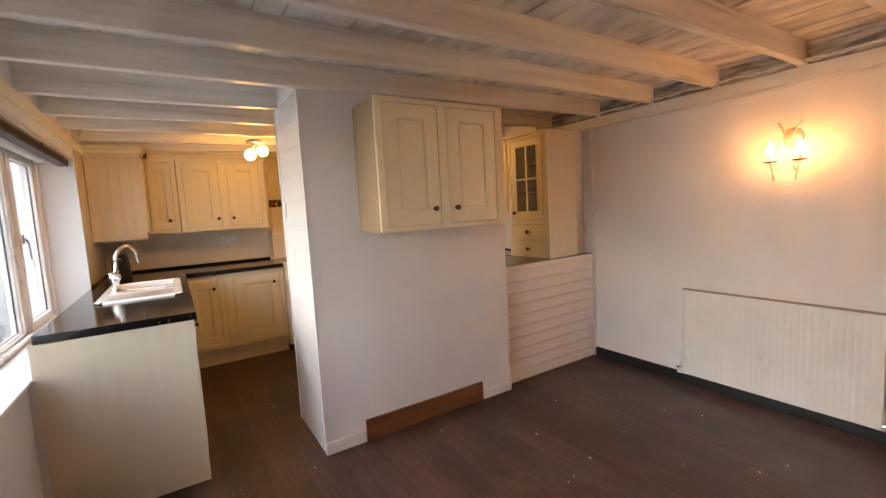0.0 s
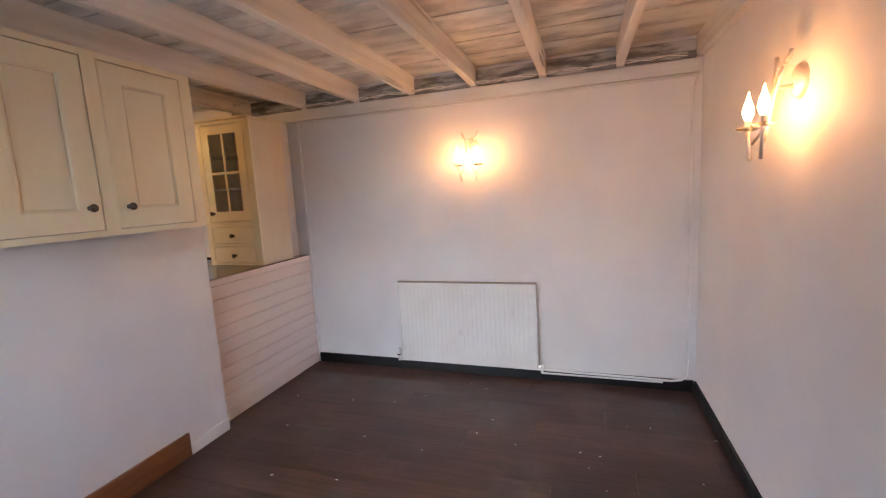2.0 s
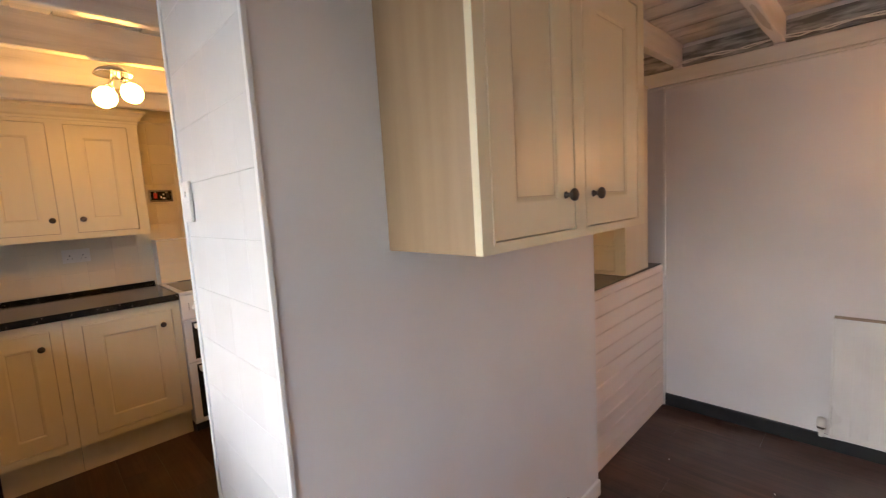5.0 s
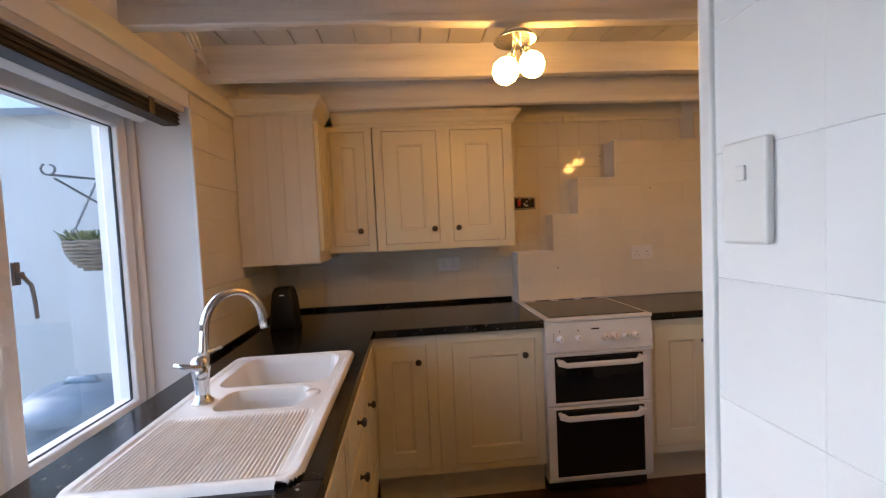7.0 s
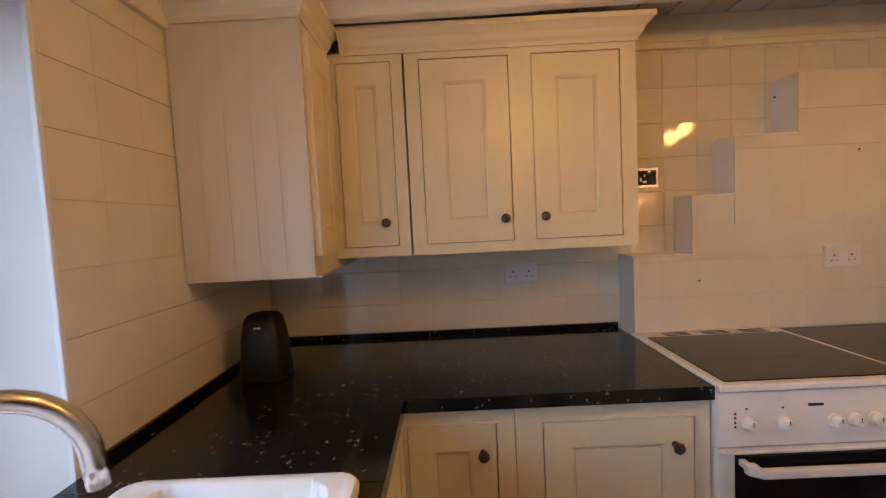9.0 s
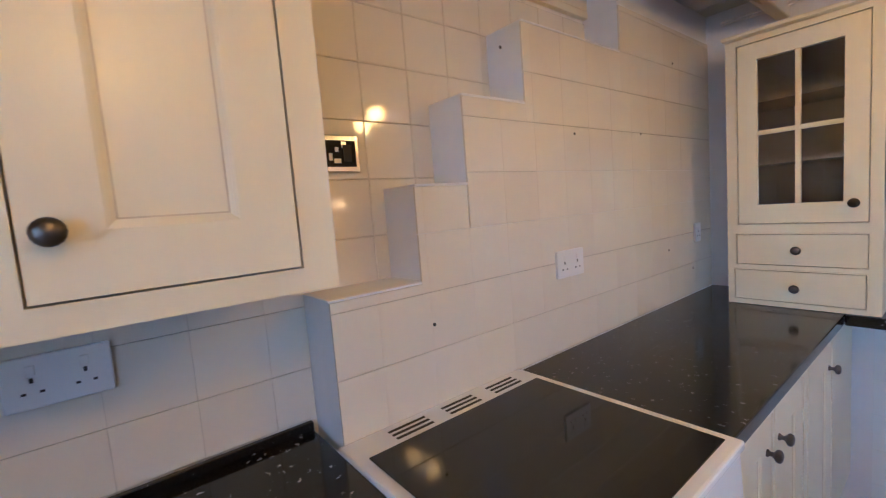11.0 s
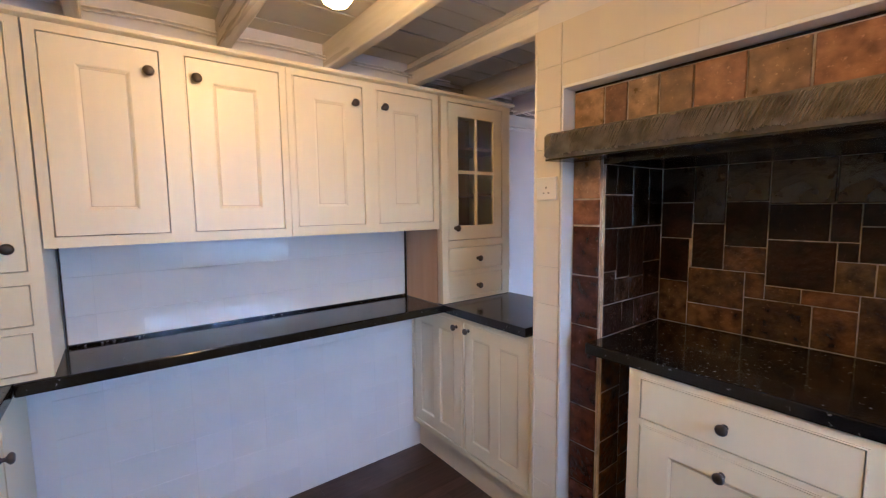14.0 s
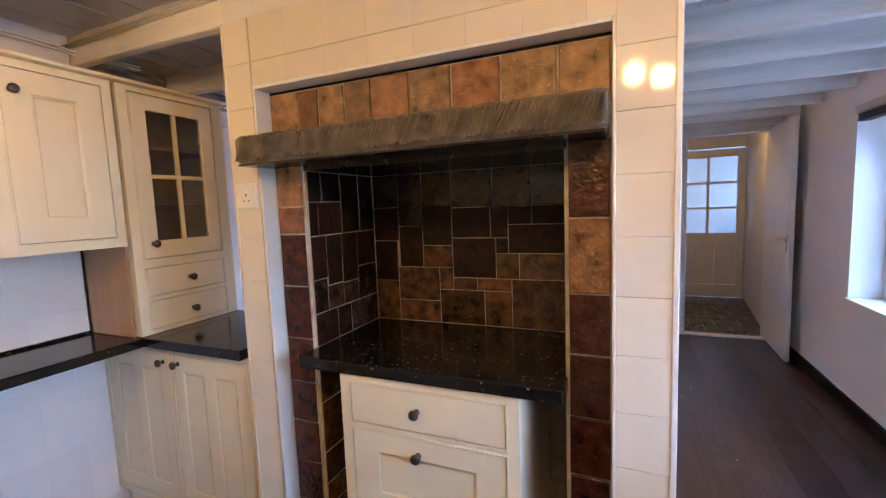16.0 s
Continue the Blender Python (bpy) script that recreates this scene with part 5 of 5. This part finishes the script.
for k in range(3):
    part("cable", tube([(-0.30 - 0.02 * k, 3.95, 2.125), (-0.36 - 0.012 * k, 4.20, 2.095 - 0.01 * k), (-0.42, 4.415 - 0.008 * k, 2.055 + 0.012 * k)], 0.005, 6), M_BEAM, cb, smooth=True)

# ---- doors ----
dl = thing("door", "white flat-panelled inner door standing open", "door", (-0.432, -0.655, 0.012), 88)
part("door_leaf", boxes((0.0, 0.63, -0.0175, 0.0175, 0, 1.985)), M_WHITE, dl, bevel=0.002)
for s in (-1, 1):
    hd = part("door_handle", boxes((0.563, 0.597, s * 0.0185 - 0.002, s * 0.0185 + 0.002, 0.90, 1.05)), M_CHROME, dl, "chrome lever handle", bevel=0.001)
    part("lever", tube([(0.58, s * 0.02, 1.0), (0.58, s * 0.05, 1.0), (0.565, s * 0.055, 1.0), (0.49, s * 0.055, 0.998)], 0.008, 10), M_CHROME, hd, smooth=True)
fd = thing("front_door", "white painted half-glazed front door with six panes and three lower panels", "door", (-0.655, -2.60, 0.01))
fw, fh = 0.85, 2.0
bm = boxes((0, 0.09, -0.045, 0, 0, fh), (fw - 0.09, fw, -0.045, 0, 0, fh), (0.09, fw - 0.09, -0.045, 0, fh - 0.10, fh), (0.09, fw - 0.09, -0.045, 0, 0.72, 0.88), (0.09, fw - 0.09, -0.045, 0, 0, 0.17))
for k in (0.285, 0.525):
    box(bm, k, k + 0.05, -0.045, 0, 0.17, 0.72)
part("door_leaf", bm, M_WHITE, fd, bevel=0.002)
for a, b in ((0.09, 0.285), (0.335, 0.525), (0.575, fw - 0.09)):
    part("panel", boxes((a + 0.002, b - 0.002, -0.040, -0.026, 0.172, 0.718)), M_WHITE, fd)
part("glazing_bar", boxes((0.41, 0.44, -0.038, -0.006, 0.88, 1.90), *[(a, b, -0.038, -0.006, z - 0.013, z + 0.013) for a, b in ((0.09, 0.41), (0.44, fw - 0.09)) for z in (1.22, 1.56)]), M_WHITE, fd)
for a, b in ((0.09, 0.41), (0.44, fw - 0.09)):
    for c, d in ((0.88, 1.207), (1.233, 1.547), (1.573, 1.90)):
        p = part("pane", boxes((a, b, -0.024, -0.020, c, d)), M_FROST, fd)
        p.visible_shadow = False
hd = part("door_handle", boxes((0.795, 0.825, 0, 0.005, 0.78, 0.93)), M_IRON, fd, "dark lever handle", bevel=0.001)
part("lever", tube([(0.81, 0.004, 0.87), (0.81, 0.045, 0.87), (0.72, 0.048, 0.868)], 0.008, 8), M_IRON, hd, smooth=True)

# unseen walls and roof, added to cut the daylight behind the door panes
porch = thing("porch", "unseen porch-like screen added to dim the front door panes", "porch")
part("wall", boxes((-1.6, 1.0, -3.7, -3.6, -0.25, 2.5)), M_RENDER, porch)
part("wall", boxes((0.55, 0.65, -3.6, -2.72, -0.25, 2.5)), M_RENDER, porch)
part("wall", boxes((-1.30, -1.2, -3.6, -2.72, -0.25, 1.2)), M_RENDER, porch)
part("roof", boxes((-1.7, 1.1, -3.8, -2.71, 2.5, 2.6)), M_ROOF, porch)

# ---- outside ----
structure(part("ground", boxes((-60, 60, -60, 60, -0.35, -0.25)), M_GROUND), "grey concrete yard")
house = thing("outbuilding", "white rendered outbuilding with a pale blue fascia", "building")
part("wall", boxes((-2.75, -0.835, 5.62, 9.0, -0.25, 2.25)), M_RENDER, house)
part("fascia", boxes((-2.95, -0.835, 5.44, 5.60, 2.24, 2.52)), M_FASCIA, house, bevel=0.004)
part("gutter", tube([(-3.0, 5.40, 2.52), (-0.84, 5.40, 2.52)], 0.05, 12), M_UPVC, house, smooth=True)
part("roof", prism(((5.38, 2.54), (9.4, 3.9), (9.4, 4.0), (5.38, 2.62)), -3.0, -0.84, "x"), M_ROOF, house)
far = thing("cottage", "distant rendered cottage with a red tiled roof", "building")
part("wall", boxes((-16, -9, 9, 14, -0.25, 3.2)), M_RENDER, far)
part("roof", prism(((8.6, 3.1), (11.5, 5.6), (14.4, 3.1)), -16.3, -8.7, "x"), M_REDTILE, far)
wall_side = thing("garden_wall", "low cream rendered garden wall", "wall")
part("wall", boxes((-8.0, -2.76, 8.2, 8.4, -0.25, 1.3)), M_RENDER, wall_side)
fence = thing("fence", "weathered horizontal board fence", "fence")
for k in range(9):
    part("board", boxes((-7.5, -3.0, 7.4 + 0.006 * (k % 2), 7.43 + 0.006 * (k % 2), -0.2 + k * 0.155, -0.06 + k * 0.155)), M_FENCE, fence)
for k in range(4):
    part("post", boxes((-7.4 + k * 1.4, -7.3 + k * 1.4, 7.44, 7.54, -0.25, 1.25)), M_FENCE, fence)
wb = thing("water_butt", "blue-grey plastic bin with a domed lid", "bin", (-1.40, 4.95, -0.25))
wb.scale = (0.80, 0.80, 0.98)
part("drum", lathe([(0.26, 0.0), (0.29, 0.05), (0.31, 0.45), (0.315, 0.78), (0.33, 0.79), (0.33, 0.82)], 36), M_BIN, wb, smooth=True)
part("lid", lathe([(0.345, 0.80), (0.35, 0.83), (0.34, 0.865), (0.29, 0.885), (0.27, 0.905), (0.20, 0.925), (0.0001, 0.935)], 36, closed=False), M_BIN, wb, "blue-grey domed lid", smooth=True)
part("lid_handle", tube([(-0.10, 0, 0.915), (-0.08, 0, 0.945), (0.08, 0, 0.945), (0.10, 0, 0.915)], 0.022, 10), M_BIN, wb, smooth=True)
br = thing("basket_bracket", "grey iron wall bracket with scrolled end", "bracket")
bx = -1.36
bm = boxes((bx - 0.012, bx + 0.012, 5.600, 5.62, 1.42, 1.78))
tube([(bx, 5.60, 1.76), (bx - 0.10, 5.35, 1.77), (bx - 0.22, 5.10, 1.775)], 0.007, 8, bm)
tube([(bx, 5.60, 1.45), (bx - 0.12, 5.32, 1.62), (bx - 0.22, 5.12, 1.76)], 0.007, 8, bm)
tube([(bx - 0.22 + 0.03 * math.sin(a * 0.5), 5.10 - 0.012 * a * 0.2, 1.80 + 0.028 * math.cos(a * 0.5)) for a in range(0, 13)], 0.006, 8, bm)
part("bracket", bm, M_IRON, br, smooth=False)
part("upper_arm", tube([(-1.31, 5.62, 1.932), (-1.31, 5.30, 1.935), (-1.31, 5.08, 1.930)], 0.008, 8), M_IRON, br)
hb = thing("hanging_basket", "grey wicker hanging basket with moss and dry plants on chains", "hanging basket", (-1.34, 5.10, 1.40))
bm = lathe([(0.02, -0.16), (0.09, -0.13), (0.145, -0.06), (0.165, 0.0), (0.155, 0.0), (0.13, -0.05), (0.02, -0.12)], 28, closed=False)
for k in range(9):
    z = -0.15 + k * 0.019
    r = 0.167 * math.sqrt(max(0.05, 1 - (z / 0.175) ** 2))
    tube([(r * math.cos(a * math.pi / 12), r * math.sin(a * math.pi / 12), z + 0.003 * (-1) ** a) for a in range(25)], 0.008, 6, bm)
part("basket", bm, M_WICKER, hb)
bm = bmesh.new()
for k in range(420):
    a, r = random.uniform(0, 6.283), 0.15 * math.sqrt(random.random())
    p = Vector((r * math.cos(a), r * math.sin(a), 0.0))
    q = p + Vector((random.uniform(-0.03, 0.03) + 0.25 * p.x, random.uniform(-0.03, 0.03) + 0.25 * p.y, random.uniform(0.015, 0.07)))
    w = Vector((random.uniform(-1, 1), random.uniform(-1, 1), 0)).normalized() * 0.006
    bm.faces.new([bm.verts.new(v) for v in (p - w, p + w, q + w * 0.6, q - w * 0.3)])
part("moss", bm, M_MOSS, hb)
bm = bmesh.new()
for a in (0, 2.09, 4.19):
    p0, p1 = Vector((0.155 * math.cos(a), 0.155 * math.sin(a), -0.004)), Vector((0.03, 0, 0.40))
    d = (p1 - p0).normalized()
    side = (d.cross(Vector((0, 0, 1))).normalized(), d.cross(Vector((1, 0, 0))).normalized())
    for i in range(20):
        c = p0.lerp(p1, (i + 0.5) / 20)
        q = side[i % 2]
        tube([c + d * 0.013, c + q * 0.008, c - d * 0.013, c - q * 0.008, c + d * 0.013], 0.0032, 5, bm)
tube([(0.03, 0, 0.40), (0.045, 0, 0.42), (0.03, 0, 0.445), (0.016, 0, 0.47), (0.03, 0, 0.495), (0.04, 0, 0.51), (0.03, 0.0, 0.53)], 0.006, 6, bm)
part("chain", bm, M_IRON, hb)
bm = bmesh.new()
for k in range(700):
    cx, cy = random.gauss(-2.35, 0.28), random.gauss(5.1, 0.2)
    p = Vector((cx, cy, -0.25))
    q = p + Vector((random.uniform(-0.08, 0.08), random.uniform(-0.08, 0.08), random.uniform(0.05, 0.28)))
    w = Vector((random.uniform(-1, 1), random.uniform(-1, 1), 0)).normalized() * 0.014
    bm.faces.new([bm.verts.new(v) for v in (p - w, p + w, q + w * 0.5, q - w * 0.5)])
tagged(part("weeds", bm, M_MOSS), "low green weeds at the foot of the wall", "plants", kind="stuff")

bm = bmesh.new()
for k in range(90):
    x, y, a, l = random.uniform(0.1, 3.0), random.uniform(-0.4, 4.2), random.uniform(0, 3.14), random.uniform(0.003, 0.011)
    if 0.68 < x < 2.12 and 2.45 < y < 3.2:
        continue
    u, v = Vector((math.cos(a), math.sin(a), 0)) * l, Vector((-math.sin(a), math.cos(a), 0)) * l * 0.35
    c = Vector((x, y, 0.001))
    lo = [bm.verts.new(c + p) for p in (u, v, -u, -v)]
    hi = [bm.verts.new(c + p * 0.8 + Vector((0, 0, 0.0015))) for p in (u, v, -u, -v)]
    bm.faces.new(hi)
    for i in range(4):
        bm.faces.new((lo[i], lo[(i + 1) % 4], hi[(i + 1) % 4], hi[i]))
tagged(part("paint_flakes", bm, M_WHITE), "small pale paint flakes on the floor", "debris", kind="stuff")

for n, (x, z) in enumerate(((1.27, 1.105), (1.88, 1.58), (2.31, 1.60), (2.52, 1.13), (2.60, 1.90), (2.76, 1.02), (1.56, 1.79))):
    structure(part("plug_hole", lathe([(0.0045, 0.0), (0.0045, 0.0012), (0.0001, 0.0012)], 10, (x, Y_PROUD - 0.0062, z), Matrix.Rotation(radians(90), 4, "X"), closed=False), M_DARK), "small brown wall plug hole")

# ---- pieces of floors and walls ----
k = 0
x = -0.50
while x < 3.15:
    w = 0.182
    y = -0.66 - (0.37 * k % 1.22)
    while y < 5.3:
        y0, y1 = max(y, -0.66), min(y + 1.22, 5.3)
        if y1 - y0 > 0.03:
            ww = min(w, 3.15 - x) - 0.0006
            lay("plank", floor, piece("plank", ww, y1 - y0 - 0.0006, 0.0055, M_FLOOR, 0.0003), pose(x + ww / 2, (y0 + y1) / 2, -0.0055, -90, 0, 0))
        y += 1.22
    x += w
    k += 1
for i in range(5):
    for j in range(8):
        w, h = 0.245, 0.245
        lay("slate_tile", hall_floor, piece("slate_tile", w - 0.01, h - 0.01, 0.006, M_HALL, 0.002), pose(-0.95 + w * (i + 0.5) + (0.12 if j % 2 else 0), -2.6 + h * (j + 0.5), -0.006 + random.uniform(-0.001, 0.001), -90, 0, 0))

ZW = 0.905
# end wall: stepped front face and the recess behind it
TREADS = ((1.016, 1.207), (1.245, 1.432), (1.41, 1.652), (1.65, 1.877), (2.18, 2.04))
for j in range(9):
    b0, b1 = max(0.905, 0.904 + j * 0.1397), min(2.04, 0.904 + (j + 1) * 0.1397)
    for n, (u0, z1) in enumerate(TREADS):
        if z1 > b0 + 0.012:
            u1 = X_KIT if z1 >= b1 else TREADS[n + 1][0]
            tile_rect(stair_wall, 0, 0, Y_PROUD, u0, u1, b0, min(b1, z1), 0.1397, 0.1397, M_TILE, ustart=1.125 - 0.1397, zstart=0.904, gap=0.0002)
            if z1 >= b1:
                break
tile_rect(wall_north, 0, 0, Y_END, X_WIN + 0.008, 1.014, 0.926, 1.40, 0.1397, 0.1397, M_TILE, ustart=-0.47, zstart=0.9045)
tile_rect(wall_north, 0, 0, Y_END, 0.95, 2.18, 1.21, 2.03, 0.1397, 0.1397, M_TILE, ustart=-0.47, zstart=0.9045, tilt=0.30, edge=0.0022, side=0.0022)
# window side
tile_rect(wall_west, 90, X_WIN, 0, 4.336, Y_END - 0.008, 0.905, 1.95, 0.1397, 0.1397, M_TILE, ustart=4.33, zstart=0.9045)
# wall behind the desk shelf
tile_rect(wall_east_kitchen, -90, X_KIT + 0.006, 0, -4.60, -2.96, 0.0, 0.866, 0.142, 0.1455, M_TILE_W, ustart=-4.60, zstart=-0.006, gap=0.0, gap_z=0.0002, wobble=0.00003, tilt=0.02)
tile_rect(wall_east_kitchen, -90, X_KIT + 0.006, 0, -4.545, -3.117, 0.905, 1.285, 0.142, 0.142, M_TILE_W, ustart=-4.60, zstart=0.873, gap=0.0, gap_z=0.0004, wobble=0.00003, tilt=0.02)
# chimney breast: kitchen face and white side
tile_rect(breast, 180, 0, Y_FIRE, -0.846, -0.724, 0.0, 2.03, 0.15, 0.1455, M_TILE, ustart=-0.858, zstart=0.0 - 0.0015)
tile_rect(breast, 180, 0, Y_FIRE, -2.068, -1.954, 0.0, 2.03, 0.15, 0.1455, M_TILE, ustart=-2.11, zstart=0.0 - 0.0015)
tile_rect(breast, 180, 0, Y_FIRE, -1.954, -0.846, 1.812, 2.03, 0.15, 0.1455, M_TILE, ustart=-2.11, zstart=0.0 - 0.0015)
tile_rect(breast, -90, 0.722, 0, -3.072, -Y_BREAST - 0.01, 0.0, 2.03, 0.15, 0.1455, M_TILE_W, ustart=-3.09, zstart=0.0 - 0.0015, gap_z=0.0002)


def stone_tiles(parent, rz, ox, oy, rects, surface, t=0.007, gap=0.005):
    c, s = math.cos(radians(rz)), math.sin(radians(rz))
    for u0, u1, z0, z1 in rects:
        # lining tiles turn near black from 1.25 up, black above 1.47
        material = surface if surface not in (M_UMBER, M_MAROON) or z1 < 1.25 else M_JET if z1 > 1.47 else M_UMBER_DEEP
        g = gap * random.uniform(0.7, 1.4)
        me = piece("stone_tile", u1 - u0 - g, z1 - z0 - g, t, material, 0.0022)
        u = (u0 + u1) / 2
        lay("stone_tile", parent, me, pose(ox + c * u, oy + s * u, (z0 + z1) / 2, random.uniform(-0.5, 0.5), 0, rz + random.uniform(-0.5, 0.5)))


# niche above the mantel, cheeks, back and sides
cuts = (0.857, 0.985, 1.134, 1.278, 1.412, 1.543, 1.640, 1.742, 1.825, 1.944)
for n, (a, b) in enumerate(zip(cuts, cuts[1:])):
    stone_tiles(breast, 180, 0, 3.026, [(-b, -a, 1.641, 1.792)], M_OCHRE if n in (0, 1, 3, 6, 8) else M_RUST)
cz = (0.0, 0.13, 0.30, 0.475, 0.645, 0.812, 0.987, 1.153, 1.352, 1.551)
stone_tiles(breast, 180, 0, 3.026, [(-0.964, -0.857, a, b) for a, b in zip(cz, cz[1:])][:6], M_BROWN)
stone_tiles(breast, 180, 0, 3.026, [(-0.964, -0.857, a, b) for a, b in zip(cz, cz[1:])][6:7], M_BROWN)
stone_tiles(breast, 180, 0, 3.026, [(-0.964, -0.857, cz[7], cz[8])], M_OCHRE)
stone_tiles(breast, 180, 0, 3.026, [(-0.964, -0.857, cz[8], cz[9])], M_BROWN)
cz = (0.0, 0.17, 0.333, 0.484, 0.639, 0.789, 0.949, 1.136, 1.319, 1.414, 1.551)
stone_tiles(breast, 180, 0, 3.026, [(-1.944, -1.832, a, b) for a, b in zip(cz, cz[1:])][:8], M_BROWN)
stone_tiles(breast, 180, 0, 3.026, [(-1.944, -1.832, a, b) for a, b in zip(cz, cz[1:])][8:9], M_RUST)
stone_tiles(breast, 180, 0, 3.026, [(-1.944, -1.832, cz[9], cz[10])], M_OCHRE)
rng = random.Random(5)


def ashlar(u0, u1, z0, z1):
    """Uneven courses of tall and short tiles."""
    out = []
    u = u0
    while u < u1 - 0.02:
        w = rng.choice((0.10, 0.125, 0.15, 0.19))
        if u1 - u - w < 0.06:
            w = u1 - u
        z = z0
        while z < z1 - 0.01:
            h = rng.choice((0.09, 0.12, 0.15, 0.19))
            if z1 - z - h < 0.06:
                h = z1 - z
            if w > 0.15 and rng.random() < 0.45:
                m = u + w * rng.choice((0.42, 0.5, 0.58))
                out += [(u, m, z, z + h), (m, u + w, z, z + h)]
            else:
                out.append((u, u + w, z, z + h))
            z += h
        u += w
    return out


BACK = """0 12 48 61.5, 0 12 34 48, 0 11 17 34, 0 11 0 17, 12 23 40 61.5, 12 23 23 40, 11 30 9 23, 11 30 0 9, 23 36 48 61.5, 23 36 32 48, 23 36 23 32, 30 36 14 23, 30 49 0 14,
36 52 35 47, 36 53 47 61.5, 36 54 19 35, 36 46 14 19, 46 60 14 19, 49 60 0 14, 52 59 35 47, 59 68 40 47, 54 63 19 29, 54 59 29 35, 59 85 29 40, 63 85 19 29, 68 85 40 47, 53 68 47 61.5, 68 85 47 61.5, 60 85 0 19"""
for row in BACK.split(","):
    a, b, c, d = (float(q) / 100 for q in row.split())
    stone_tiles(lining, 180, 0, 2.603, [(-1.822 + a, min(-0.974, -1.822 + b), 0.918 + c, 0.918 + d)], M_UMBER, 0.003, 0.0028)
CHEEK = """0 7 51 61.5, 7 18 51 61.5, 0 4.6 39 51, 4.6 18 39 51, 18 30 39 61.5, 30 40.4 39 61.5, 0 8 23.5 39, 8 17 20.5 39, 17 27 20 39, 27 40.4 25 39,
0 7.5 11.5 23.5, 7.5 17 11.5 20.5, 17 27 11.5 20, 27 40.4 11.5 25, 0 12.5 0 11.5, 12.5 21 0 11.5, 21 40.4 0 11.5"""
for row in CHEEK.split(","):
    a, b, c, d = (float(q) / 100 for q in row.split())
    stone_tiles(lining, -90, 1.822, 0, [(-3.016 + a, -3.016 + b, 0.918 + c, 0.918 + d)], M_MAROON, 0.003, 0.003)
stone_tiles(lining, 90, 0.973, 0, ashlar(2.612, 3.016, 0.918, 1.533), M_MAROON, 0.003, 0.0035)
stone_tiles(lining, -90, 1.822, 0, ashlar(-3.016, -2.612, 0.0, 0.876), M_UMBER, 0.003, 0.0045)
stone_tiles(lining, 90, 0.973, 0, ashlar(2.612, 3.016, 0.0, 0.876), M_UMBER, 0.003, 0.0045)
